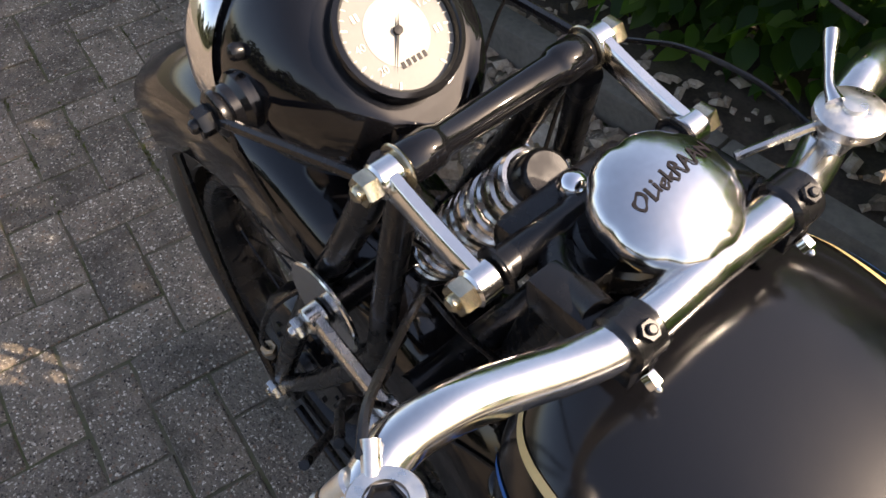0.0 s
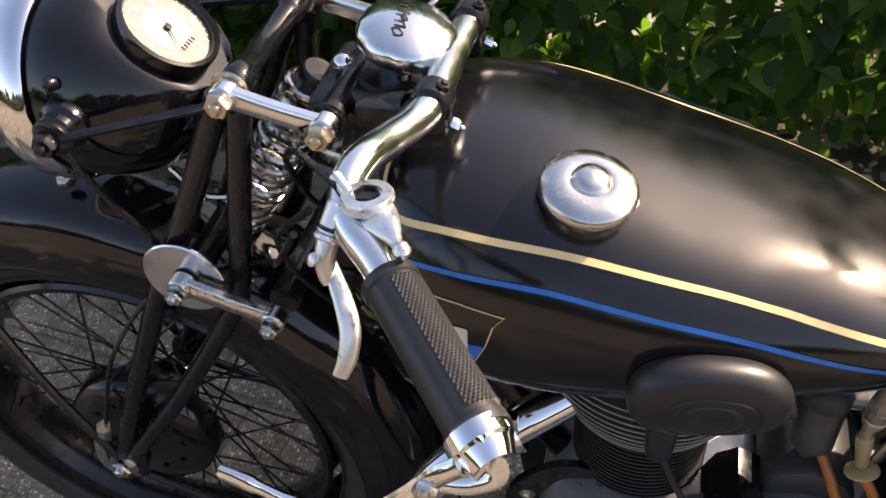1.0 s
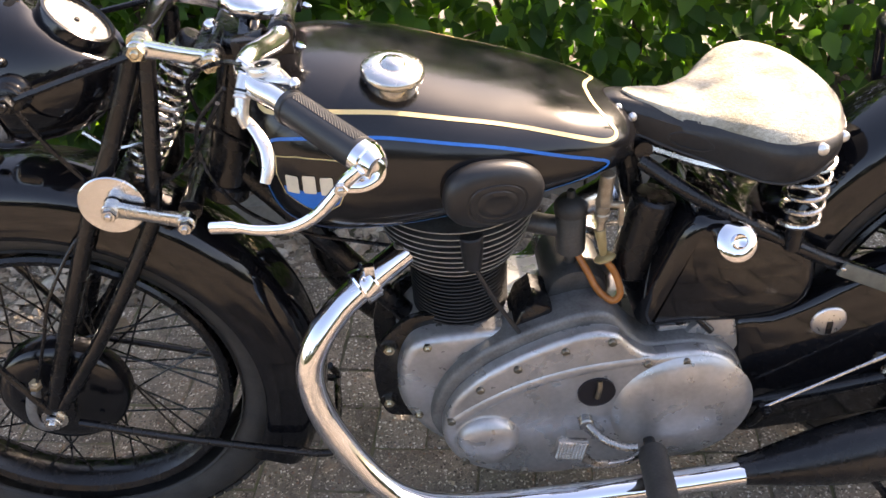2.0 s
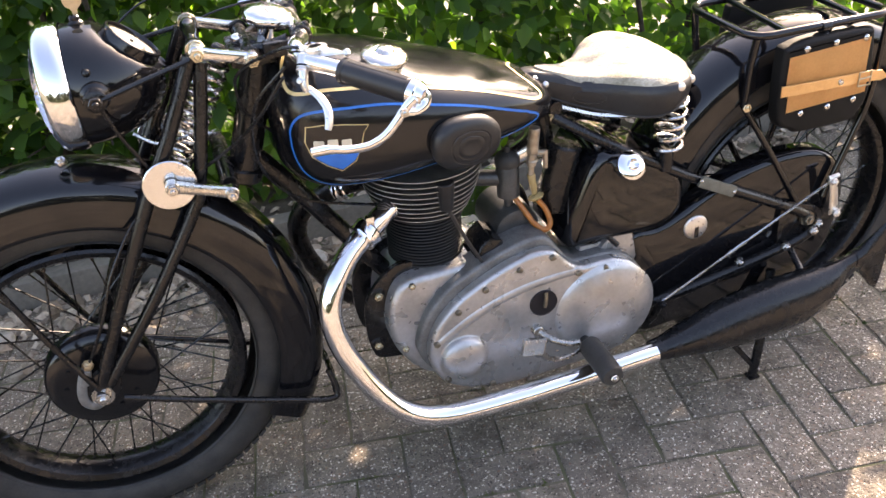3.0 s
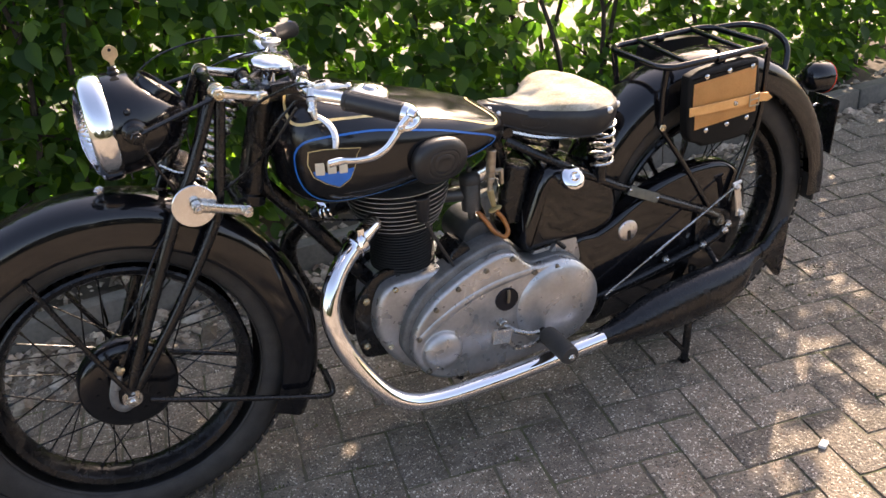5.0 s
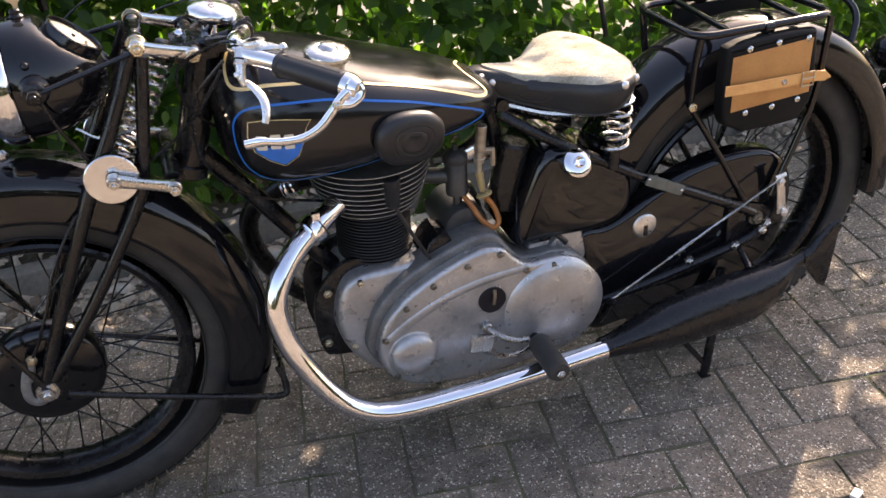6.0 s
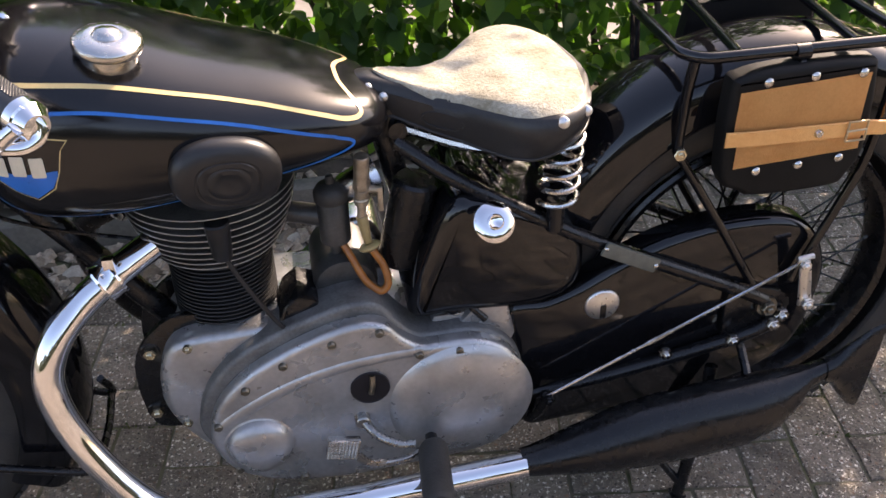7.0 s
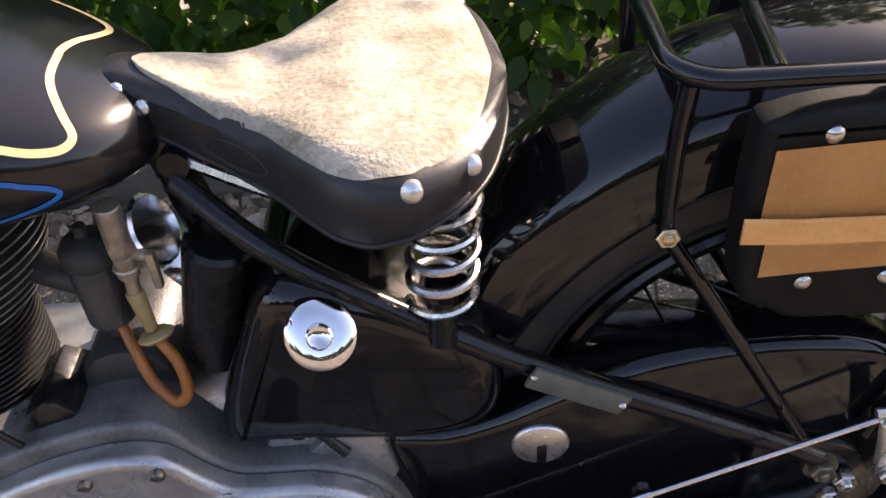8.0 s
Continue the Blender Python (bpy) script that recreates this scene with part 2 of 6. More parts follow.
def lathe(bm, profile, origin, axis, seg=24, caps=True):
    """profile: rows of (radius, height along the axis)."""
    d, u, v = basis(axis)
    o = Vector(origin)
    rings = [[o + d * h + (u * math.cos(a) + v * math.sin(a)) * max(r, 1e-4) for a in (2 * math.pi * i / seg for i in range(seg))] for r, h in profile]
    return loft(bm, rings, True, caps)


def cyl(bm, p0, p1, r, r1=None, seg=14, bevel=0.0):
    p0, p1 = Vector(p0), Vector(p1)
    h = (p1 - p0).length
    r1 = r if r1 is None else r1
    prof = [(r, 0), (r1, h)] if not bevel else [(r - bevel, 0), (r, bevel), (r1, h - bevel), (r1 - bevel, h)]
    return lathe(bm, prof, p0, p1 - p0, seg)


def spline(pts, steps=6):
    """A smooth curve through the points."""
    p = [Vector(q) for q in pts]
    p = [p[0] * 2 - p[1], *p, p[-1] * 2 - p[-2]]
    out = []
    for a, b, c, d in zip(p, p[1:], p[2:], p[3:]):
        for k in range(steps):
            t = k / steps
            out.append(0.5 * ((2 * b) + (c - a) * t + (2 * a - 5 * b + 4 * c - d) * t * t + (3 * b - a - 3 * c + d) * t ** 3))
    return out + [p[-2]]


def sweep(bm, path, radius, seg=10, caps=True, flat=1.0):
    """A round bar along a path; radius is a number or a function of 0..1. flat squashes it upright."""
    rings, u = [], None
    n = len(path)
    for i, q in enumerate(path):
        d = (path[min(i + 1, n - 1)] - path[max(i - 1, 0)]).normalized()
        if u is None:
            _, u, _ = basis(d)
        u = (u - d * u.dot(d)).normalized()
        v = d.cross(u)
        r = radius(i / (n - 1)) if callable(radius) else radius
        rings.append([q + u * (r * flat * math.cos(a)) + v * (r * math.sin(a)) for a in (2 * math.pi * k / seg for k in range(seg))])
    return loft(bm, rings, True, caps)


def tube(bm, pts, r, seg=10, steps=6):
    return sweep(bm, spline(pts, steps), r, seg)


def hexnut(bm, p, axis, r, h, dome=0.0):
    p = Vector(p)
    d = Vector(axis).normalized()
    lathe(bm, [(r * 0.93, 0), (r, h * 0.12), (r, h * 0.85), (r * 0.9, h)], p, d, 6)
    lathe(bm, [(r * 0.5, h * 0.98), (r * 0.5, h * 1.25 + dome), (r * 0.35, h * 1.4 + dome)], p, d, 10)
    return bm


def prism(bm, poly, y0, y1, bevel=0.0, steps=2):
    """A slab with outline poly in x and z, between y0 (face) and y1, its face edge rounded."""
    def inset(k):
        c = Vector((sum(p[0] for p in poly) / len(poly), sum(p[1] for p in poly) / len(poly)))
        out = []
        n = len(poly)
        for i, p in enumerate(poly):
            a, b, e = Vector(poly[i - 1]), Vector(p), Vector(poly[(i + 1) % n])
            t = (e - a).normalized()
            nrm = Vector((-t.y, t.x))
            if nrm.dot(c - b) < 0:
                nrm = -nrm
            out.append(b + nrm * k)
        return out
    s = 1 if y1 > y0 else -1
    rings = []
    if bevel:
        for k in range(steps + 1):
            a = math.pi / 2 * k / steps
            rings.append([(q.x, y0 + s * bevel * (1 - math.cos(a)), q.y) for q in inset(bevel * (1 - math.sin(a)))])
    else:
        rings.append([(p[0], y0, p[1]) for p in poly])
    rings.append([(p[0], y1, p[1]) for p in poly])
    return loft(bm, rings)


def smooth_poly(pts, steps=5):
    """A closed smooth outline through points of a plane."""
    n = len(pts)
    out = []
    for i in range(n):
        a, b, c, d = (Vector(pts[(i + k) % n]) for k in (-1, 0, 1, 2))
        for k in range(steps):
            t = k / steps
            q = 0.5 * ((2 * b) + (c - a) * t + (2 * a - 5 * b + 4 * c - d) * t * t + (3 * b - a - 3 * c + d) * t ** 3)
            out.append((q.x, q.y))
    return out


def box(bm, lo, hi, bevel=0.0, m=None):
    made = bmesh.ops.create_cube(bm, size=1.0)["verts"]
    c, s = (Vector(lo) + Vector(hi)) / 2, Vector(hi) - Vector(lo)
    for v in made:
        v.co = Vector((v.co.x * s.x, v.co.y * s.y, v.co.z * s.z)) + c
    if bevel:
        edges = list({e for v in made for e in v.link_edges})
        got = bmesh.ops.bevel(bm, geom=edges, offset=bevel, segments=2, affect="EDGES", profile=0.6)
        made = list(set(got["verts"]) | {v for v in made if v.is_valid})
    if m is not None:
        bmesh.ops.transform(bm, matrix=m, verts=[v for v in made if v.is_valid])
    return bm


def coil(bm, p0, p1, radius, wire, turns, seg=7, per=18):
    d, u, v = basis(Vector(p1) - Vector(p0))
    length = (Vector(p1) - Vector(p0)).length
    path = []
    n = int(turns * per)
    for i in range(n + 1):
        a, f = 2 * math.pi * turns * i / n, i / n
        r = radius(f) if callable(radius) else radius
        path.append(Vector(p0) + d * (length * f) + (u * math.cos(a) + v * math.sin(a)) * r)
    return sweep(bm, path, wire, seg)


def interp(x, table):
    return float(np.interp(x, [r[0] for r in table], [r[1] for r in table]))


def B():
    return bmesh.new()


# ---- the motorcycle ----
bike = tagged(new("motorcycle"), "vintage black motorcycle with chrome bars and exhaust, parked on block paving", "motorcycle")
bike.matrix_world = pose(0, 0.010, 0, 0, 0, -1.6)

FX, RX, AZ, TYRE = 0.010, 1.395, 0.345, 0.338      # axles and tyre radius


def wheel(name, x, drum):
    """A wire wheel: rim, tyre, hub, brake drum, spokes."""
    ax = (0, 1, 0)
    o = (x, 0, AZ)
    bm = lathe(B(), [(0.233, -0.030), (0.243, -0.034), (0.248, -0.030), (0.236, -0.020), (0.226, -0.008), (0.226, 0.008), (0.236, 0.020), (0.248, 0.030), (0.243, 0.034), (0.233, 0.030), (0.224, 0.016), (0.219, 0.0), (0.224, -0.016), (0.233, -0.030)], o, ax, 72, caps=False)
    rim = part(name, bm, satin_black, bike, "black wire-spoked wheel")
    prof = []
    for i in range(21):
        a = math.pi * (-0.72 + 1.44 * i / 20)
        prof.append((TYRE - 0.046 + 0.046 * math.cos(a) * (0.98 if abs(a) < 0.5 else 1), 0.044 * math.sin(a)))
    bm = lathe(B(), prof, o, ax, 80, caps=False)
    for k in range(90):                             # tread blocks
        a = 2 * math.pi * k / 90
        for y, da in ((-0.022, 0.0), (0.0, 0.035), (0.022, 0.0)):
            m = pose(x, 0, AZ, 0, math.degrees(a + da), 0) @ pose(TYRE - 0.0005 - abs(y) * 0.25, y, 0)
            box(bm, (-0.003, -0.008, -0.008), (0.003, 0.008, 0.008), 0, m)
    for s in (-1, 1):
        for r in (0.262, 0.276):
            lathe(bm, [(r, s * 0.0375), (r + 0.002, s * 0.0415), (r + 0.004, s * 0.0375)], o, ax, 80, caps=False)
    part("tyre", bm, rubber, rim, "black treaded rubber tyre")
    bm = lathe(B(), [(0.0, -0.062), (0.018, -0.062), (0.020, -0.052), (0.030, -0.050), (0.030, -0.044), (0.022, -0.040), (0.021, 0.040), (0.034, 0.044), (0.034, 0.050), (0.018, 0.060), (0.0, 0.062)], o, ax, 24)
    part("hub", bm, satin_black, rim)
    bm = lathe(B(), [(0.02, -0.052), (0.070, -0.054), (0.088, -0.050), (0.094, -0.044), (0.096, -0.016), (0.090, -0.012), (0.03, -0.010)], (x, drum, AZ), ax, 48)
    for k in range(10):
        a = 2 * math.pi * k / 10
        cyl(bm, (x + 0.060 * math.cos(a), drum - 0.056, AZ + 0.060 * math.sin(a)), (x + 0.060 * math.cos(a), drum - 0.050, AZ + 0.060 * math.sin(a)), 0.004, seg=6)
    part("brake_drum", bm, black_paint, rim)
    n = 40
    for k in range(n):
        side = -1 if k % 2 else 1
        lead = 1 if (k // 2) % 2 else -1
        a = 2 * math.pi * k / n
        h = a + lead * 0.95
        rh = 0.032 if side > 0 else 0.075
        p0 = (x + rh * math.cos(h), side * 0.046 if side > 0 else drum - 0.014, AZ + rh * math.sin(h))
        p1 = (x + 0.228 * math.cos(a), side * 0.004, AZ + 0.228 * math.sin(a))
        bm = cyl(B(), p0, p1, 0.0017, seg=5)
        d = (Vector(p0) - Vector(p1)).normalized()
        cyl(bm, Vector(p1), Vector(p1) + d * 0.016, 0.003, 0.0026, seg=6)
        part("spoke", bm, satin_black, rim)
    return rim


front_wheel = wheel("front_wheel", FX, 0.0)
rear_wheel = wheel("rear_wheel", RX, 0.0)


def mudguard(name, x, radius, half, a0, a1, depth, label):
    """A rounded guard between two angles (degrees from the rear horizontal, upwards), its radius given by angle."""
    rows = []
    n = 44
    for i in range(n + 1):
        r = float(np.interp(a0 + (a1 - a0) * i / n, *zip(*radius)))
        a = radians(a0 + (a1 - a0) * i / n)
        ring = []
        sec = []
        for k in range(15):
            b = math.pi * k / 14
            sec.append((half * math.cos(b), r - 0.045 + 0.045 * math.sin(b) ** 0.8))
        sec = [(half + 0.003, r - 0.045 - depth), (half + 0.004, r - 0.045 - depth + 0.006)] + sec + [(-half - 0.004, r - 0.045 - depth + 0.006), (-half - 0.003, r - 0.045 - depth)]
        inner = [(y * 0.97, q - 0.003) for y, q in sec[::-1]]
        for y, q in sec + inner:
            ring.append((x + q * math.cos(a), y, AZ + q * math.sin(a)))
        rows.append(ring)
    return part(name, loft(B(), rows), gloss_black, bike, label)


front_guard = mudguard("front_mudguard", FX, ((0, 0.392), (90, 0.392)), 0.066, -31, 128, 0.042, "deep glossy black front mudguard")
rear_guard = mudguard("rear_mudguard", RX, ((0, 0.388), (30, 0.392), (60, 0.402), (90, 0.406), (115, 0.406), (140, 0.398), (160, 0.392)), 0.074, -4, 158, 0.030, "wide glossy black rear mudguard")

# --- girder fork ---
for s in (-1, 1):
    y = s * 0.088
    bm = tube(B(), [(0.272, y * 0.84, 0.887), (0.217, y * 0.93, 0.775), (0.166, y * 0.95, 0.684), (0.09, y * 0.98, 0.53), (0.012, y * 0.98, 0.362)], 0.0115, 12)
    part("fork_blade", bm, satin_black, bike)
    bm = tube(B(), [(0.286, y * 0.84, 0.877), (0.264, y * 0.93, 0.770), (0.245, y * 0.94, 0.690), (0.226, y * 0.95, 0.645), (0.130, y * 0.98, 0.50), (0.026, y * 0.98, 0.362)], 0.0105, 12)
    part("fork_tube", bm, satin_black, bike)
    bm = prism(B(), smooth_poly([(-0.008, 0.33), (0.03, 0.33), (0.045, 0.37), (0.02, 0.392), (-0.005, 0.375)], 3), y * 0.98 - 0.006, y * 0.98 + 0.006, 0.002)
    part("fork_end", bm, satin_black, bike)
    hexnut(bm := B(), (FX, y + s * 0.006, AZ), (0, s, 0), 0.0135, 0.012)
    cyl(bm, (FX, y + s * 0.003, AZ), (FX, y + s * 0.007, AZ), 0.019, seg=18)
    part("axle_nut", bm, satin_steel, bike)
    # links
    yl = s * 0.083
    for (x0, z0), (x1, z1), mt in (((0.283, 0.894), (0.359, 0.872), "upper_link"), ((0.205, 0.707), (0.289, 0.679), "lower_link")):
        yy = yl if mt == "upper_link" else s * 0.112
        bm = B()
        d = Vector((x1 - x0, 0, z1 - z0)).normalized()
        up = Vector((-d.z, 0, d.x))
        rows = []
        for f in range(9):
            t = f / 8
            c = Vector((x0, yy, z0)).lerp(Vector((x1, yy, z1)), t)
            h = 0.0085 + 0.0015 * (2 * t - 1) ** 2
            rows.append([c + up * (h * a) + Vector((0, 0.005 * b, 0)) for a, b in ((-1, -0.6), (-0.7, -1), (0.7, -1), (1, -0.6), (1, 0.6), (0.7, 1), (-0.7, 1), (-1, 0.6))])
        loft(bm, rows)
        for xx, zz in ((x0, z0), (x1, z1)):
            cyl(bm, (xx, yy - 0.008, zz), (xx, yy + 0.008, zz), 0.0112, seg=24, bevel=0.0015)
        link = part(mt, bm, worn_chrome if mt == "upper_link" else satin_steel, bike, "polished steel fork link")
        for xx, zz in ((x0, z0), (x1, z1)):
            bm = hexnut(B(), (xx, yy + s * 0.008, zz), (0, s, 0), 0.0105 if mt == "upper_link" else 0.009, 0.010)
            part("link_nut", bm, nut_metal if mt == "upper_link" else satin_steel, link)
    bm = lathe(B(), [(0.0, 0), (0.039, 0), (0.0405, 0.0012), (0.0405, 0.003), (0.039, 0.0042), (0.0, 0.0042)], (0.202, s * 0.098, 0.705), (0, s, 0), 48)
    part("friction_disc", bm, polished_alu, bike, "round bright steel fork damper disc", smooth=20)
    for xx, zz, yw in ((0.359, 0.872, 0.069), (0.289, 0.679, 0.084)):
        bm = lathe(B(), [(0.0125, 0), (0.0145, 0.001), (0.0145, 0.003), (0.0125, 0.004)], (xx, s * yw, zz), (0, s, 0), 24)
        cyl(bm, (xx, s * 0.045, zz), (xx, s * (yw + 0.002), zz), 0.011, seg=18)
        part("spindle_washer", bm, satin_black, bike)

bm = lathe(B(), [(0.0115, -0.072), (0.0132, -0.070), (0.0132, -0.050), (0.0118, -0.046), (0.0104, -0.043), (0.0104, 0.043), (0.0118, 0.046), (0.0132, 0.050), (0.0132, 0.070), (0.0115, 0.072)], (0.283, 0, 0.894), (0, 1, 0), 28)
spindle = part("fork_spindle", bm, gloss_black, bike, "black upper fork cross tube")
for s in (-1, 1):
    part("collar", lathe(B(), [(0.010, 0), (0.0148, 0.0005), (0.0155, 0.0015), (0.0148, 0.0026), (0.010, 0.003)], (0.283, s * 0.072, 0.894), (0, s, 0), 28), nut_metal, spindle)
part("lower_spindle", cyl(B(), (0.205, -0.103, 0.707), (0.205, 0.103, 0.707), 0.012), satin_black, bike)
bm = cyl(B(), (0.289, -0.09, 0.679), (0.289, 0.09, 0.679), 0.014)
part("lower_spindle", bm, satin_black, bike)
bm = coil(B(), (0.205, 0, 0.682), (0.320, 0, 0.862), lambda f: 0.0195 + 0.004 * math.sin(math.pi * f), 0.0036, 13.5, 8, 20)
part("fork_spring", bm, satin_steel, bike, "chromed steel fork coil spring")
bm = cyl(B(), (0.310, 0, 0.846), (0.326, 0, 0.870), 0.0185, 0.0165, seg=20, bevel=0.003)
part("spring_cap", bm, satin_black, bike)
bm = cyl(B(), (0.200, 0, 0.672), (0.212, 0, 0.694), 0.024, seg=20, bevel=0.003)
part("spring_seat", bm, satin_black, bike)

# --- tubes of the chassis ---
HT, HB = Vector((0.382, 0, 0.862)), Vector((0.318, 0, 0.655))
bm = cyl(B(), HB, HT, 0.026, seg=22, bevel=0.003)
for q in (HT, HB):
    d = (HT - HB).normalized()
    cyl(bm, q - d * 0.012, q + d * 0.012, 0.031, seg=22, bevel=0.003)
head = part("steering_head", bm, satin_black, bike)
bm = B()
box(bm, (0.330, -0.050, 0.846), (0.400, 0.050, 0.872), 0.008)
cyl(bm, (0.359, -0.070, 0.872), (0.359, 0.070, 0.872), 0.0105, seg=18)
for q in (-1, 1):
    tube(bm, [(0.360, q * 0.030, 0.866), (0.385, q * 0.050, 0.872), (0.420, q * 0.060, 0.882)], 0.011, 10)
part("top_yoke", bm, satin_black, bike)
bm = lathe(B(), [(0.0, 0), (0.0085, 0), (0.0095, 0.002), (0.0095, 0.006), (0.0075, 0.010), (0.004, 0.012), (0.0, 0.0125)], (0.349, -0.004, 0.876), (-0.2, 0, 1), 20)
part("acorn_nut", bm, chrome, bike)
part("down_tube", tube(B(), [(0.335, 0, 0.69), (0.411, 0, 0.585), (0.50, 0, 0.452), (0.583, 0, 0.325), (0.605, 0, 0.25)], 0.0165, 14), satin_black, bike)
part("seat_tube", tube(B(), [(0.845, 0, 0.69), (0.872, 0, 0.56), (0.915, 0, 0.36), (0.935, 0, 0.24)], 0.0165, 14), satin_black, bike)
part("top_tube", tube(B(), [(0.37, 0, 0.80), (0.6, 0, 0.75), (0.86, 0, 0.66)], 0.016, 12), satin_black, bike)
for s in (-1, 1):
    part("seat_stay", tube(B(), [(0.865, s * 0.035, 0.655), (0.94, s * 0.075, 0.610), (1.062, s * 0.092, 0.537), (1.15, s * 0.097, 0.488), (1.336, s * 0.10, 0.392), (RX, s * 0.10, AZ + 0.012)], 0.0105, 12), satin_black, bike)
    part("chain_stay", tube(B(), [(0.93, s * 0.07, 0.215), (1.10, s * 0.092, 0.238), (1.36, s * 0.104, 0.298), (RX + 0.03, s * 0.104, AZ - 0.01)], 0.0115, 12), satin_black, bike)
    part("cradle_tube", tube(B(), [(0.600, s * 0.03, 0.26), (0.66, s * 0.06, 0.165), (0.80, s * 0.072, 0.155), (0.93, s * 0.07, 0.215)], 0.0115, 10), satin_black, bike)
    hexnut(bm := B(), (RX + 0.024, s * 0.104, AZ - 0.010), (0, s, 0), 0.0115, 0.012)
    part("axle_nut", bm, satin_steel, bike)
    hexnut(bm := B(), (RX, s * 0.106, AZ + 0.006), (0, s, 0), 0.0115, 0.010)
    cyl(bm, (RX, s * 0.100, AZ + 0.006), (RX, s * 0.107, AZ + 0.006), 0.016, seg=18)
    part("axle_nut", bm, dark_screw, bike)
    bm = prism(B(), smooth_poly([(1.335, 0.395), (1.38, 0.385), (1.425, 0.365), (1.43, 0.335), (1.37, 0.305), (1.335, 0.295)], 3), s * 0.097 - 0.004, s * 0.097 + 0.004, 0.001)
    part("rear_dropout", bm, satin_black, bike)
for s in (-1, 1):
    bm = prism(B(), smooth_poly([(0.556, 0.440), (0.515, 0.418), (0.484, 0.377), (0.476, 0.322), (0.482, 0.262), (0.505, 0.238), (0.600, 0.238), (0.62, 0.300), (0.61, 0.415)], 3), min(s * 0.045, s * 0.055), max(s * 0.045, s * 0.055), 0.002)
    plate = part("engine_plate", bm, satin_black, bike, "black steel engine mounting plate")
    for x, z in ((0.505, 0.385), (0.493, 0.275)):
        part("plate_bolt", hexnut(B(), (x, s * 0.055, z), (0, s, 0), 0.0095, 0.009), nut_metal, plate)
        part("plate_washer", lathe(B(), [(0.0, 0.002), (0.013, 0.002), (0.014, 0.001), (0.014, -0.001)], (x, s * 0.055, z), (0, s, 0), 20), satin_black, plate)

# --- tank ---
TANK = [  # x, half width, top, middle, bottom
    (0.372, 0.030, 0.800, 0.745, 0.695), (0.380, 0.070, 0.822, 0.745, 0.672), (0.395, 0.104, 0.838, 0.745, 0.654), (0.420, 0.130, 0.850, 0.744, 0.640),
    (0.460, 0.147, 0.851, 0.742, 0.630), (0.540, 0.153, 0.837, 0.737, 0.628), (0.640, 0.147, 0.803, 0.730, 0.640), (0.740, 0.124, 0.772, 0.718, 0.652),
    (0.800, 0.102, 0.748, 0.708, 0.660), (0.835, 0.078, 0.732, 0.700, 0.668), (0.853, 0.050, 0.718, 0.696, 0.675), (0.860, 0.020, 0.706, 0.695, 0.684)]
TX = [r[0] for r in TANK]


def tank_at(x):
    x = min(max(x, TX[0]), TX[-1])
    i = min(max(np.searchsorted(TX, x) - 1, 0), len(TX) - 2)
    t = (x - TX[i]) / (TX[i + 1] - TX[i])
    out = []
    for c in range(1, 5):
        p = [TANK[min(max(i + k, 0), len(TANK) - 1)][c] for k in (-1, 0, 1, 2)]
        q = [TX[min(max(i + k, 0), len(TX) - 1)] for k in (-1, 0, 1, 2)]
        h = q[2] - q[1]
        m0, m1 = (p[2] - p[0]) / max(q[2] - q[0], 1e-6) * h, (p[3] - p[1]) / max(q[3] - q[1], 1e-6) * h
        out.append((2 * t ** 3 - 3 * t * t + 1) * p[1] + (t ** 3 - 2 * t * t + t) * m0 + (3 * t * t - 2 * t ** 3) * p[2] + (t ** 3 - t * t) * m1)
    return out


def tank_point(x, deg, off=0.0):
    """A point of the tank's skin: 0 is the ridge, 90 the left flank, 180 the bottom; minus: the right."""
    def raw(x, deg):
        w, zt, zm, zb = tank_at(x)
        a = radians(abs(deg))
        s, c = math.sin(a), math.cos(a)
        n = 2.5 if c > 0 else 3.0
        y = w * max(s, 0) ** (2 / n)
        z = zm + (zt - zm) * abs(c) ** (2 / n) if c > 0 else zm - (zm - zb) * abs(c) ** (2 / n)
        return Vector((x, -y if deg >= 0 else y, z))
    p = raw(x, deg)
    if off:
        nrm = (raw(x + 0.002, deg) - raw(x - 0.002, deg)).cross(raw(x, deg + 1.5) - raw(x, deg - 1.5))
        nrm.normalize()
        if nrm.dot(p - Vector((0.6, 0, 0.74))) < 0:
            nrm = -nrm
        p = p + nrm * off
    return p


def tank_deg(x, z):
    w, zt, zm, zb = tank_at(x)
    if z >= zm:
        c = min((z - zm) / (zt - zm), 1) ** (2.5 / 2)
    else:
        c = -min((zm - z) / (zm - zb), 1) ** 1.5
    return math.degrees(math.acos(c))


rows = []
for i in range(61):
    x = TX[0] + (TX[-1] - TX[0]) * (0.5 - 0.5 * math.cos(math.pi * i / 60))
    rows.append([tank_point(x, a) for a in [k * 360 / 72 - 180 for k in range(72)]])
tank = part("fuel_tank", loft(B(), rows), black_paint, bike, "glossy black fuel tank with yellow and blue pinstripes", smooth=60)


def ribbon(name, path, width, material, parent, off=0.0007):
    """A painted line on the tank along points of (x, degrees)."""
    pts = spline([(a, b / 100, 0) for a, b in path], 10)
    mids = [tank_point(p.x, p.y * 100, off) for p in pts]
    bm = B()
    rows = []
    for i, q in enumerate(mids):
        d = (mids[min(i + 1, len(mids) - 1)] - mids[max(i - 1, 0)]).normalized()
        out = (tank_point(pts[i].x, pts[i].y * 100, 0.01) - tank_point(pts[i].x, pts[i].y * 100)).normalized()
        side = d.cross(out).normalized() * (width / 2)
        rows.append([bm.verts.new(q - side), bm.verts.new(q + side)])
    for a, b in zip(rows, rows[1:]):
        bm.faces.new((a[0], a[1], b[1], b[0]))
    return part(name, bm, material, parent)


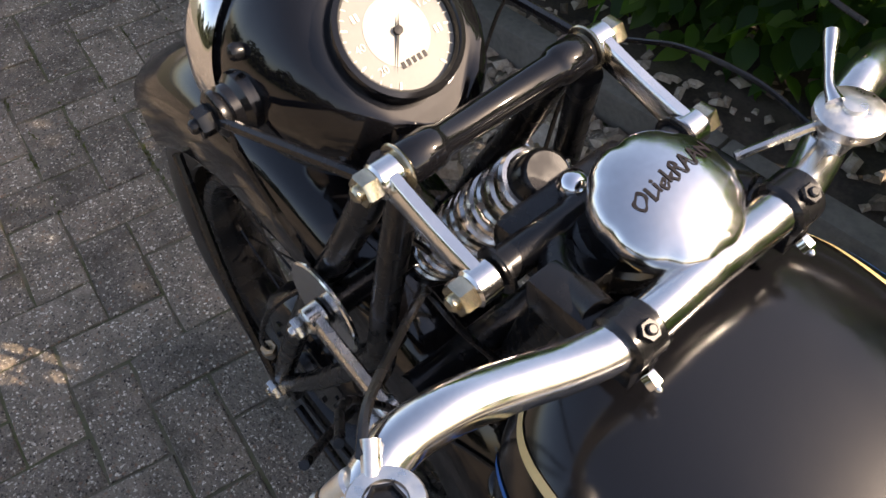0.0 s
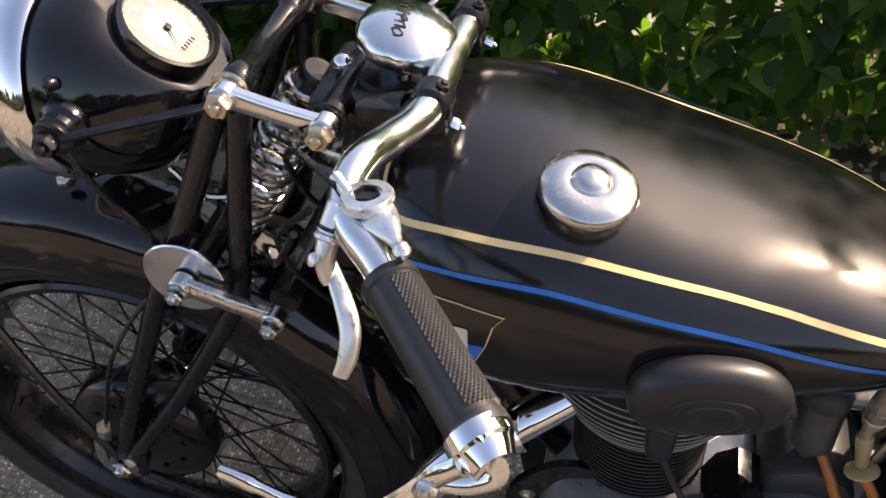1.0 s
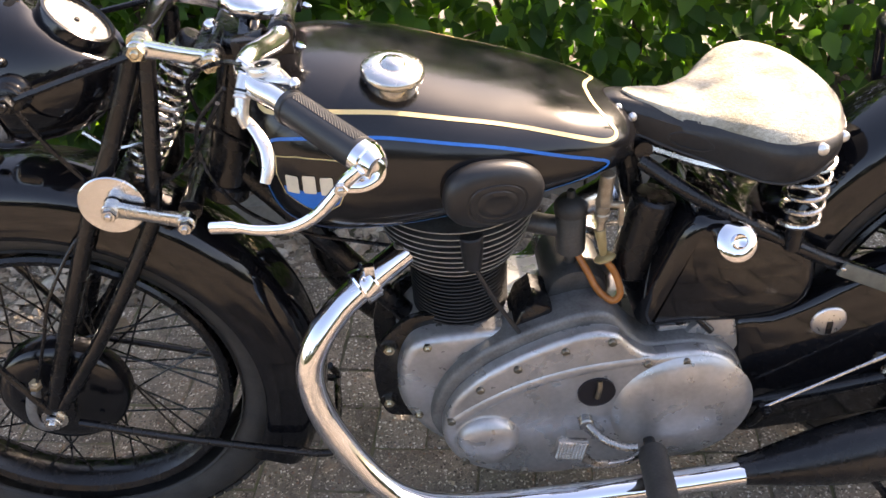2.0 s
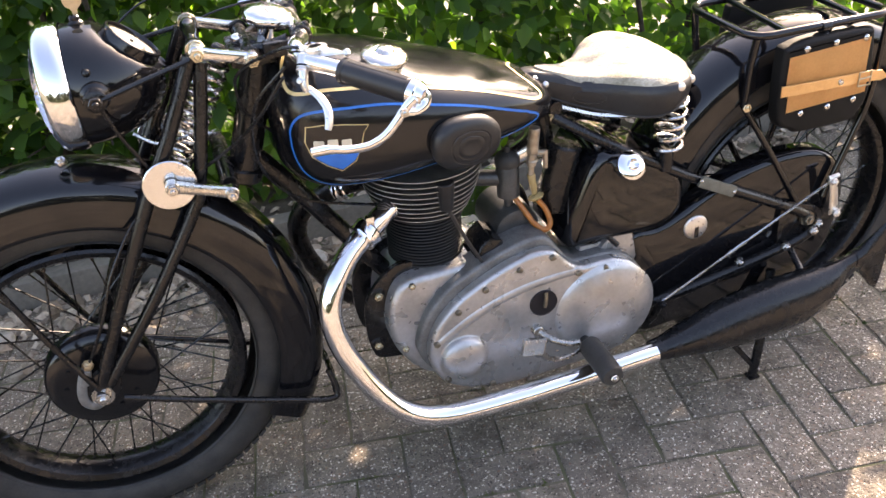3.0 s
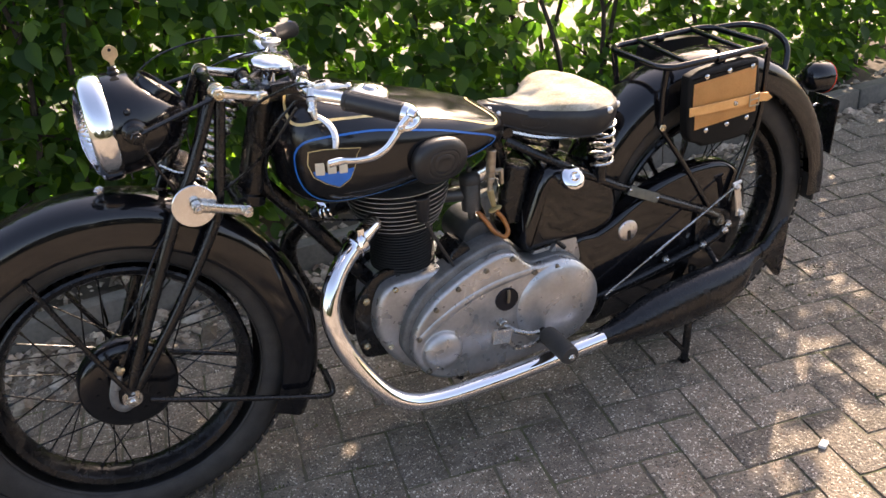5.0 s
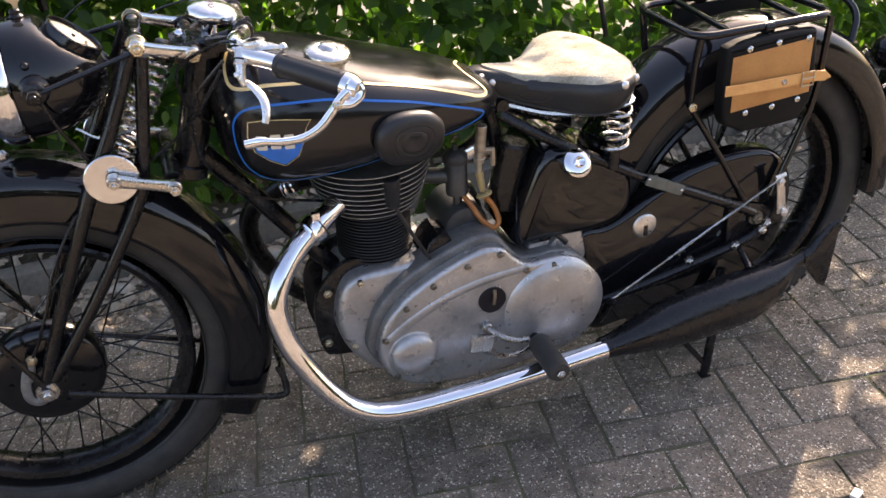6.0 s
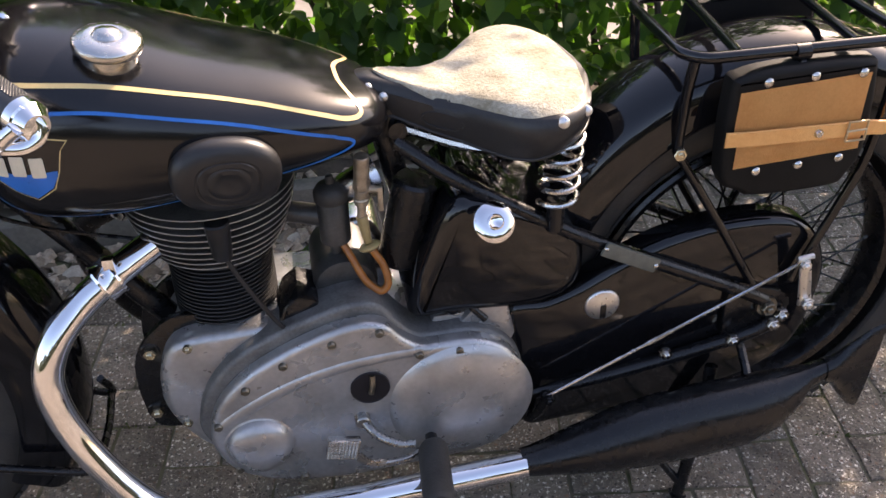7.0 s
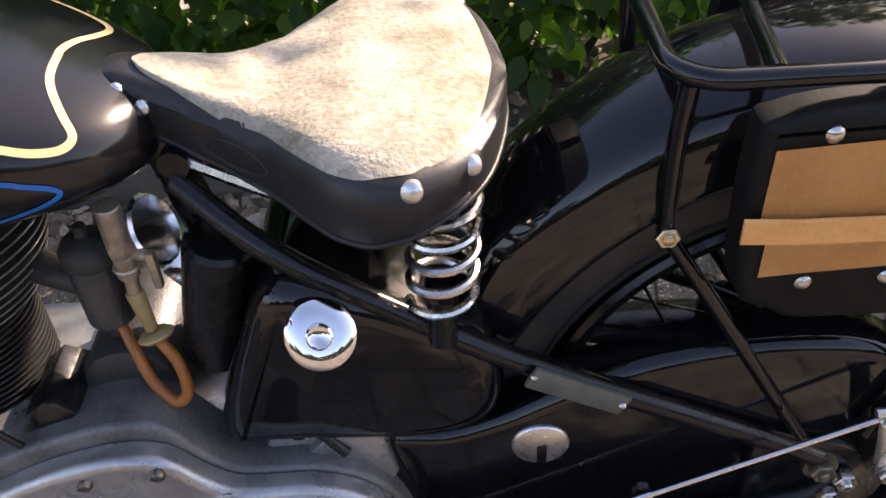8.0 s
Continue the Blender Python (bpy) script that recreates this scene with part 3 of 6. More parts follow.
LEFT = [(0.412, 8), (0.403, 22), (0.400, 38), (0.404, 50), (0.420, 54), (0.455, 52), (0.50, 51), (0.57, 49), (0.65, 48.5), (0.70, 52), (0.73, 56), (0.775, 63), (0.80, 68), (0.816, 66), (0.821, 55), (0.812, 36), (0.800, 16), (0.797, 2)]
RIGHT = [(0.412, 8), (0.403, 22), (0.400, 38), (0.410, 47), (0.44, 46), (0.49, 41), (0.55, 35), (0.61, 35), (0.70, 40), (0.775, 41), (0.806, 38), (0.815, 30), (0.811, 18), (0.802, 8), (0.797, 1)]
ribbon("yellow_pinstripe", LEFT + [(x, -a) for x, a in RIGHT[::-1]], 0.0058, yellow_line, tank)
LEFT = [(0.60, 67), (0.65, 69), (0.69, 73), (0.73, 80), (0.762, 86), (0.782, 89.4), (0.795, 91.0), (0.804, 93), (0.8085, 97), (0.803, 103), (0.785, 109.5), (0.74, 118), (0.64, 126), (0.52, 131), (0.44, 131), (0.408, 120), (0.395, 100), (0.396, 84), (0.412, 73), (0.445, 69), (0.484, 67.5), (0.54, 66), (0.60, 67)]
RIGHT = [(0.60, 46), (0.70, 54), (0.79, 72), (0.815, 82), (0.818, 93), (0.80, 104), (0.74, 118), (0.64, 126), (0.52, 131), (0.44, 131), (0.408, 120), (0.395, 100), (0.396, 76), (0.412, 62), (0.45, 54), (0.52, 47), (0.60, 46)]
ribbon("blue_pinstripe", LEFT, 0.0041, blue_line, tank)
ribbon("blue_pinstripe", [(x, -a) for x, a in RIGHT], 0.0041, blue_line, tank)


def patch(name, poly, material, parent, off, s=1, label=""):
    """A flat painted shape on the tank's flank; poly in x and z."""
    bm = B()
    cx, cz = (sum(p[k] for p in poly) / len(poly) for k in (0, 1))
    rows = []
    for f in (1.0, 0.66, 0.33, 0.02):
        rows.append([tank_point(cx + (x - cx) * f, s * tank_deg(cx + (x - cx) * f, cz + (z - cz) * f), off) for x, z in poly])
    loft(bm, rows, True, False)
    return part(name, bm, material, parent, label)


def resample(poly, n=4):
    out = []
    for a, b in zip(poly, poly[1:] + poly[:1]):
        out += [(a[0] + (b[0] - a[0]) * k / n, a[1] + (b[1] - a[1]) * k / n) for k in range(n)]
    return out


SHIELD = [(0.415, 0.767), (0.44, 0.771), (0.470, 0.769), (0.508, 0.763), (0.499, 0.752), (0.492, 0.728), (0.482, 0.706), (0.460, 0.691), (0.438, 0.702), (0.418, 0.717), (0.411, 0.742)]
for s in (1, -1):
    c = Vector((0.457, 0.734))
    grow = lambda k, pts: [tuple(c + (Vector(p) - c) * k) for p in pts]
    patch("badge_rim", resample(grow(1.0, SHIELD)), yellow_line, tank, 0.0008, s)
    patch("badge_field", resample(grow(0.966, SHIELD)), black_paint, tank, 0.0013, s)
    low = [(0.419, 0.729), (0.45, 0.725), (0.490, 0.729), (0.4885, 0.722), (0.480, 0.708), (0.460, 0.6945), (0.440, 0.704), (0.421, 0.718)]
    patch("badge_base", resample(low), blue_line, tank, 0.0018, s)
    for k in range(3):
        x0, z0 = 0.4225 + 0.0200 * k, 0.7215 + 0.002 * (k == 1)
        patch("badge_bar", resample([(x0 + 0.001, z0), (x0 + 0.014, z0), (x0 + 0.015, z0 + 0.002), (x0 + 0.016, z0 + 0.022), (x0 + 0.015, z0 + 0.024), (x0 + 0.002, z0 + 0.024), (x0 + 0.001, z0 + 0.022), (x0, z0 + 0.002)], 3), cream_paint, tank, 0.0023, s)
    # knee pad
    rows = []
    for k, h in ((1.0, 0.0005), (1.025, 0.008), (1.01, 0.015), (0.95, 0.021), (0.86, 0.0245), (0.72, 0.0262), (0.60, 0.0268), (0.58, 0.0258), (0.55, 0.0258), (0.53, 0.0270), (0.42, 0.0272), (0.40, 0.0262), (0.37, 0.0262), (0.35, 0.0272), (0.24, 0.0273), (0.22, 0.0264), (0.01, 0.0264)):
        ring = []
        for i in range(40):
            a = 2 * math.pi * i / 40
            dx, dz = 0.058 * abs(math.cos(a)) ** 0.85 * math.copysign(1, math.cos(a)), 0.041 * abs(math.sin(a)) ** 0.85 * math.copysign(1, math.sin(a))
            x, z = 0.660 + (dx + 0.15 * dz) * k, 0.702 + (dz - 0.16 * dx) * k
            ring.append(tank_point(x, s * tank_deg(x, z), h))
        rows.append(ring)
    part("knee_pad", loft(B(), rows, True, False), grip_rubber, tank, "black rubber knee pad")

# fuel cap
fc = tank_point(0.556, 27)
fn = (tank_point(0.556, 27, 0.01) - fc).normalized()
fn = (fn + Vector((0, 0, 0.8))).normalized()
bm = lathe(B(), [(0.030, -0.012), (0.030, 0.006), (0.034, 0.008), (0.0365, 0.010), (0.0372, 0.014), (0.0365, 0.018), (0.034, 0.0205), (0.028, 0.023), (0.0165, 0.0255), (0.0155, 0.0250), (0.0140, 0.0262), (0.0130, 0.0282), (0.008, 0.0305), (0.0, 0.0312)], fc, fn, 48)
part("fuel_cap", bm, satin_steel, tank, "round brushed steel fuel cap")

# --- handlebars ---
def bar_path(s):
    return [(0.438, 0.0, 0.889), (0.439, s * 0.060, 0.889), (0.433, s * 0.090, 0.889), (0.424, s * 0.122, 0.895), (0.417, s * 0.155, 0.902), (0.415, s * 0.183, 0.900), (0.427, s * 0.212, 0.896), (0.454, s * 0.240, 0.892), (0.496, s * 0.290, 0.884), (0.536, s * 0.338, 0.876)]


for s in (-1, 1):
    part("handlebar", tube(B(), bar_path(s), 0.0125, 16, 8), worn_chrome, bike, "chromed tubular handlebar")
    g0, g1 = Vector((0.462, s * 0.250, 0.890)), Vector((0.535, s * 0.337, 0.876))
    d, u, v = basis(g1 - g0)
    bm = B()
    rows = []
    n = 110
    side = Vector((0.63, -s * 0.72, 0.30)).normalized()     # towards the rider and up
    L = (g1 - g0).length
    for i in range(n + 1):
        f = i / n
        r0 = 0.0165 + (0.0014 if f < 0.06 or f > 0.93 else 0)
        ring = []
        for k in range(80):
            a = 2 * math.pi * k / 80
            out = u * math.cos(a) + v * math.sin(a)
            kn = 0.0010 * (i % 2 == 0 and (k + i // 2) % 2 == 0) + 0.0004 if 0.08 < f < 0.90 and out.dot(side) > 0.12 else 0
            ring.append(g0 + d * (L * f) + out * (r0 + kn))
        rows.append(ring)
    part("hand_grip", loft(bm, rows), grip_rubber, bike, "black knurled rubber grip", smooth=0)
    bm = B()
    cyl(bm, (0.439, s * 0.050, 0.889), (0.439, s * 0.072, 0.889), 0.0160, seg=20, bevel=0.002)
    box(bm, (0.427, s * 0.061 - 0.011, 0.864), (0.451, s * 0.061 + 0.011, 0.884), 0.003)
    box(bm, (0.380, s * 0.061 - 0.011, 0.862), (0.440, s * 0.061 + 0.011, 0.886), 0.004)
    clamp = part("bar_clamp", bm, satin_black, bike)
    part("clamp_bolt", hexnut(B(), (0.447, s * 0.061, 0.9005), (0.5, 0, 0.9), 0.0058, 0.005), satin_black, clamp)
    part("clamp_bolt", hexnut(B(), (0.452, s * 0.061, 0.871), (1, 0, -0.5), 0.0048, 0.008), chrome, clamp)

# bar end levers
for s in (-1, 1):
    e = Vector((0.538, s * 0.343, 0.875))
    bm = cyl(B(), (0.529, s * 0.333, 0.878), e, 0.0180, seg=28, bevel=0.002)
    cyl(bm, e, e + Vector((0.006, s * 0.007, -0.002)), 0.0165, 0.012, seg=20)
    p = [(0.532, s * 0.346, 0.888), (0.545, s * 0.348, 0.877), (0.544, s * 0.351, 0.866), (0.530, s * 0.354, 0.860), (0.512, s * 0.357, 0.863)]
    sweep(bm, spline(p, 6), 0.0062, 10, flat=0.6)
    lug = part("lever_mount", bm, chrome, bike)
    p = [(0.528, s * 0.355, 0.876), (0.516, s * 0.358, 0.868), (0.500, s * 0.362, 0.852), (0.482, s * 0.366, 0.838), (0.459, s * 0.367, 0.830), (0.432, s * 0.365, 0.830), (0.410, s * 0.361, 0.833), (0.389, s * 0.356, 0.831)]
    sweep(bm2 := B(), spline(p, 6), lambda f: 0.0070 - 0.0022 * f + (0.0015 if f > 0.85 else 0), 10, flat=0.7)
    part("bar_end_lever", bm2, chrome, lug, "curved chromed bar end lever")
    part("lever_pivot", hexnut(B(), (0.511, s * 0.362, 0.864), (0, s, 0), 0.0065, 0.005), satin_steel, lug)

# front brake lever and control cluster
bm = cyl(B(), (0.419, -0.204, 0.906), (0.4125, -0.2165, 0.890), 0.0082, seg=18, bevel=0.0015)
cyl(bm, (0.4125, -0.2165, 0.890), (0.4115, -0.219, 0.887), 0.0088, seg=18, bevel=0.001)
sweep(bm, spline([(0.4125, -0.217, 0.888), (0.411, -0.223, 0.879), (0.411, -0.227, 0.870), (0.413, -0.229, 0.862)], 4), lambda f: 0.0092 - 0.003 * f, 12, flat=0.8)
lathe(bm, [(0.0, 0.0), (0.0046, 0.0), (0.0046, 0.002), (0.0030, 0.0032), (0.0, 0.0034)], (0.4055, -0.229, 0.879), (-0.5, -0.6, 0.55), 14)
perch = part("lever_perch", bm, alloy, bike, "cast alloy lever perch")
part("pinch_band", cyl(B(), (0.4142, -0.2132, 0.8942), (0.4134, -0.2147, 0.8922), 0.0086, seg=20), satin_black, perch)
sweep(bm := B(), spline([(0.411, -0.219, 0.868), (0.418, -0.230, 0.864), (0.427, -0.243, 0.856), (0.4325, -0.254, 0.844), (0.4315, -0.263, 0.830), (0.427, -0.269, 0.819)], 6), lambda f: 0.0022 + 0.0014 * math.sin(f * 2.75), 14, flat=1.9)
part("clutch_lever", bm, alloy, perch, "bright alloy hand lever")
bm = lathe(B(), [(0.0, -0.009), (0.0145, -0.009), (0.0145, -0.003), (0.0164, -0.0025), (0.0168, 0.0), (0.0168, 0.0035), (0.0158, 0.0052), (0.0095, 0.0056), (0.0090, 0.0040), (0.0, 0.0040)], (0.4365, -0.2025, 0.9090), (-0.05, 0.1, 1), 36)
control = part("magneto_control", bm, alloy, bike, "round alloy lever control on the bar")
sweep(bm := B(), spline([(0.4385, -0.205, 0.9055), (0.4495, -0.2175, 0.9065), (0.458, -0.2285, 0.908), (0.464, -0.237, 0.910), (0.4685, -0.2435, 0.9115)], 5), lambda f: 0.0034 + 0.0118 * (1 - min(1, f * 1.15)) ** 1.3, 14, flat=1.0)
for v in bm.verts:                                 # a thin plate, thickest at the ball
    k = min(max((v.co.x - 0.4385) / 0.030, 0), 1)
    mid = 0.9055 + 0.006 * k
    v.co.z = mid + (v.co.z - mid) * (0.17 + 0.6 * k)
lathe(bm, [(0.0005, -0.0056), (0.0040, -0.0039), (0.0056, 0), (0.0040, 0.0039), (0.0005, 0.0056)], (0.4705, -0.2455, 0.912), (0, 0, 1), 18)
part("control_lever", bm, alloy, control)
part("cable_ferrule", tube(B(), [(0.4262, -0.2015, 0.908), (0.419, -0.196, 0.912), (0.4120, -0.1905, 0.9160)], 0.0044, 12), alloy, control)
part("control_hex", lathe(B(), [(0.0, 0), (0.0086, 0), (0.0086, 0.0026), (0.0072, 0.0026), (0.0066, 0.0004), (0.0, 0.0004)], (0.4365, -0.2025, 0.9128), (-0.05, 0.1, 1), 6), satin_black, control)
# right side control with its long thumb lever
bm = lathe(B(), [(0.0, -0.005), (0.0175, -0.005), (0.0195, -0.002), (0.0195, 0.003), (0.017, 0.0055), (0.007, 0.0062), (0.0065, 0.0085), (0.0, 0.009)], (0.434, 0.112, 0.914), (0.05, 0, 1), 28)
box(bm, (0.425, 0.098, 0.893), (0.441, 0.126, 0.911), 0.003)
control = part("throttle_control", bm, alloy, bike, "round alloy throttle control with thumb lever")
sweep(bm := B(), spline([(0.426, 0.106, 0.922), (0.418, 0.111, 0.926), (0.410, 0.120, 0.932), (0.400, 0.134, 0.938)], 5), lambda f: 0.0052 - 0.0042 * math.sin(math.pi * min(f / 0.9, 1)) * 0.55 - 0.001 * f, 12)
part("thumb_lever", bm, polished_alu, control)
part("cable_end", tube(B(), [(0.428, 0.105, 0.912), (0.415, 0.080, 0.905), (0.404, 0.060, 0.898)], 0.0028, 8), satin_steel, control)

# --- steering damper cap, with a note in marker pen ---
CAP = Vector((0.404, 0.004, 0.909))
bm = cyl(B(), (0.392, 0, 0.872), (0.402, 0, 0.912), 0.0125, seg=20)
part("damper_stem", bm, chrome, bike)


def dome_z(r):
    return CAP.z - 0.0105 + 0.0235 * math.sqrt(max(1 - (r / 0.0455) ** 2, 0))


CAP_TURN = pose(0, 0, 0, 3, 13, 0)               # square to the steering head


def cap_point(x, y, z):
    return CAP + CAP_TURN @ (Vector((x, y, z)) - Vector((0, 0, CAP.z)))


rows = []
for r, dz in ((0.034, -0.014), (0.0385, -0.0135), (0.0405, -0.011), (0.0410, -0.006), (0.0405, -0.002), (0.0385, 0), (0.036, 0), (0.032, 0), (0.026, 0), (0.019, 0), (0.012, 0), (0.006, 0), (0.0005, 0)):
    ring = []
    for k in range(120):
        a = 2 * math.pi * k / 120
        notch = (0.5 + 0.5 * math.cos(8 * a + 0.4)) ** 3        # finger grips cut into the rim
        lobe = 1 - 0.034 * notch * min(1, max(0, (r - 0.030) / 0.008))
        z = dome_z(r) if dz == 0 else CAP.z + dz
        ring.append(cap_point(r * lobe * math.cos(a), r * lobe * math.sin(a), z))
    rows.append(ring)
cap = part("damper_cap", loft(B(), rows), worn_chrome, bike, "domed chrome damper cap with a handwritten note", smooth=70)


def lettering(text, size, name, place, parent, material, bend=None, thick=0.0):
    """Text in the built-in font as a mesh; place maps x, y of the text to a point."""
    cu = bpy.data.curves.new(name, "FONT")
    cu.body, cu.size, cu.align_x, cu.align_y, cu.resolution_u = text, size, "CENTER", "CENTER", 3
    cu.offset = thick
    tmp = new(name + "_text", cu)
    bpy.context.view_layer.update()
    me = bpy.data.meshes.new_from_object(tmp)
    bpy.data.objects.remove(tmp)
    bm = B()
    bm.from_mesh(me)
    bpy.data.meshes.remove(me)
    bmesh.ops.triangulate(bm, faces=bm.faces)
    if bend:
        bmesh.ops.subdivide_edges(bm, edges=[e for e in bm.edges if e.calc_length() > 0.002], cuts=2)
    for v in bm.verts:
        v.co = Vector(place(v.co.x, v.co.y))
    me = bpy.data.meshes.new(name)
    bm.to_mesh(me)
    bm.free()
    me.materials.append(material)
    ob = new(name, me)
    ob.parent = parent
    return ob


def on_cap(tx, ty):
    ty += 0.0012 * math.sin(tx * 700) + tx * 0.06
    x, y = -0.005 - ty, tx * 0.90 + 0.004
    return cap_point(x, y, dome_z(math.hypot(x, y)) + 0.0006)


lettering("OLiekRAAN", 0.0125, "handwritten_note", on_cap, cap, ink, bend=True, thick=0.00025)

# --- headlamp ---
LC = Vector((0.100, 0, 0.850))
LA = Vector((1, 0, 0.02)).normalized()
bm = lathe(B(), [(0.0885, 0.0), (0.0905, 0.004), (0.0900, 0.03), (0.0875, 0.05), (0.082, 0.070), (0.072, 0.092), (0.057, 0.112), (0.038, 0.128), (0.018, 0.137), (0.0, 0.139)], LC, LA, 64, caps=False)
for v in bm.verts:                                 # seat for the speedometer
    q = v.co - Vector((0.196, -0.004, 0.901))
    n = Vector((0.66, 0, 0.75)).normalized()
    if q.dot(n) > -0.008 and (q - n * q.dot(n)).length < 0.060:
        v.co -= n * (q.dot(n) + 0.008)
lamp = part("headlamp", bm, gloss_black, bike, "large black headlamp shell with chrome rim")
bm = lathe(B(), [(0.080, -0.034), (0.086, -0.037), (0.092, -0.033), (0.0955, -0.024), (0.0965, -0.010), (0.0955, 0.001), (0.0925, 0.004)], LC, LA, 64, caps=False)
part("lamp_rim", bm, chrome, lamp, "wide chromed lamp rim")
rows = []
for r, h in ((0.084, -0.034), (0.075, -0.040), (0.055, -0.047), (0.03, -0.052), (0.001, -0.054)):
    rows.append([LC + LA * (h + 0.0012 * math.cos(48 * a) * (r > 0.02)) + Vector((0, r * math.cos(a), r * math.sin(a))) for a in (2 * math.pi * k / 96 for k in range(96))])
lens = part("lamp_glass", loft(B(), rows, True, False), glass, lamp, "ribbed clear headlamp glass")
bm = lathe(B(), [(0.083, -0.028), (0.070, 0.0), (0.050, 0.022), (0.025, 0.036), (0.012, 0.040)], LC, LA, 48, caps=False)
part("reflector", bm, chrome, lamp)
SN = Vector((0.66, 0, 0.75)).normalized()
SP = Vector((0.196, -0.004, 0.901))
bm = lathe(B(), [(0.030, -0.06), (0.040, -0.055), (0.0435, -0.02), (0.045, 0.004), (0.044, 0.0075), (0.0405, 0.0085), (0.0385, 0.006), (0.0385, 0.001)], SP, SN, 56, caps=False)
speedo = part("speedometer", bm, black_paint, lamp, "speedometer with cream dial and black bezel")
bm = lathe(B(), [(0.0, 0.001), (0.0388, 0.001)], SP, SN, 48, caps=False)
dial = part("dial", bm, dial_face, speedo)
part("dial_centre", lathe(B(), [(0.0, 0.0013), (0.0225, 0.0013)], SP, SN, 40, caps=False), dial_white, speedo)
SU = Vector((0, 1, 0))
SV = SN.cross(SU).normalized()                    # towards the front of the dial


def on_dial(x, y, h=0.0016):
    return SP + SN * h + SU * x - SV * y * (1 if SV.x > 0 else -1) * -1


def dial_pt(r, deg, h=0.0016):
    a = radians(deg)
    front = -Vector((0.75, 0, -0.66))              # up-hill on the tilted dial
    return SP + SN * h + SU * (r * math.sin(a)) + front * (r * math.cos(a))


bm = B()
for k in range(29):
    a = -150 + 300 * k / 28
    r0 = 0.0345 if k % 4 else 0.0325
    w = 0.0004 if k % 4 else 0.0007
    t = (dial_pt(1, a + 90, 0) - SP) * w
    vs = [bm.verts.new(q) for q in (dial_pt(r0, a) - t, dial_pt(r0, a) + t, dial_pt(0.0375, a) + t, dial_pt(0.0375, a) - t)]
    bm.faces.new(vs)
part("dial_marks", bm, cream_paint, speedo, smooth=0)
for text, a in (("20", -128), ("40", -88), ("120", 72)):
    lettering(text, 0.0075, "dial_number", lambda x, y, a=a: dial_pt(0.028, a) + SU * x - Vector((0.75, 0, -0.66)) * y, speedo, cream_paint)
DOWN = Vector((0.75, 0, -0.66))
spots = [(dial_pt(0.028, a) + SU * dx, 0.001, 0.0026) for a in (-48, -8, 32, 112) for dx in (-0.0016, 0.0016)]
spots += [(dial_pt(0.020, 180) + SU * (k - 2) * 0.0042, 0.0014, 0.0022) for k in range(5)]
for n, (c, w, h) in enumerate(spots):
    bm = B()
    bm.faces.new([bm.verts.new(c + SU * i * w + DOWN * j * h) for i, j in ((-1, -1), (1, -1), (1, 1), (-1, 1))])
    part("dial_bar", bm, cream_paint if n < 8 else ink, speedo, smooth=0)
bm = B()
t = (dial_pt(1, 125, 0) - SP)
vs = [bm.verts.new(q) for q in (dial_pt(0.029, 215, 0.003), SP + SN * 0.003 + t * 0.0010, dial_pt(0.012, 35, 0.003), SP + SN * 0.003 - t * 0.0010)]
bm.faces.new(vs)
lathe(bm, [(0.003, 0.002), (0.003, 0.0045), (0.0, 0.005)], SP, SN, 14)
part("needle", bm, ink, speedo)
for s in (-1, 1):
    bm = lathe(B(), [(0.022, -0.010), (0.021, 0.002), (0.0165, 0.006), (0.0165, 0.012), (0.0145, 0.014)], (0.134, s * 0.090, 0.858), (0, s, 0), 28)
    part("lamp_boss", bm, black_paint, lamp)
    bm = lathe(B(), [(0.0150, 0.014), (0.0165, 0.016), (0.0165, 0.020), (0.0140, 0.022)], (0.134, s * 0.090, 0.858), (0, s, 0), 28)
    hexnut(bm, (0.134, s * 0.112, 0.858), (0, s, 0), 0.0105, 0.012)
    part("lamp_bolt", bm, satin_black, lamp)
    part("lamp_bracket", tube(B(), [(0.136, s * 0.112, 0.858), (0.20, s * 0.101, 0.872), (0.272, s * 0.088, 0.887)], 0.0040, 8), satin_black, bike)
    part("lamp_screw", lathe(B(), [(0.006, -0.004), (0.006, 0.002), (0.004, 0.005), (0.0, 0.006)], (0.130, s * 0.083, 0.892), (0, s, 0.4), 14), satin_black, lamp)
part("lamp_stay", tube(B(), [(0.136, -0.108, 0.852), (0.155, -0.100, 0.79), (0.188, -0.088, 0.715)], 0.0030, 8), satin_black, bike)
bm = lathe(B(), [(0.011, -0.004), (0.011, 0.004), (0.008, 0.007), (0.008, 0.012), (0.006, 0.014)], (0.128, 0, 0.938), (0, 0, 1), 20)
part("ignition_switch", bm, satin_black, lamp)
bm = prism(B(), smooth_poly([(-0.0035, 0.0), (0.0035, 0.0), (0.0035, 0.018), (0.011, 0.026), (0.0115, 0.038), (0.0, 0.046), (-0.0115, 0.038), (-0.011, 0.026), (-0.0035, 0.018)], 3), -0.001, 0.001)
key = thing("ignition_key", bm, brass, "small flat key standing in the headlamp switch", "key")
key.matrix_world = pose(0.131, 0.009, 0.938, 0, 0, 8) @ Matrix.Scale(1.08, 4)
bm = lathe(B(), [(0.0, -0.0012), (0.0028, -0.0012), (0.0028, 0.0012), (0.0, 0.0012)], (0, 0, 0.038), (0, 1, 0), 14)
part("key_hole", bm, ink, key)

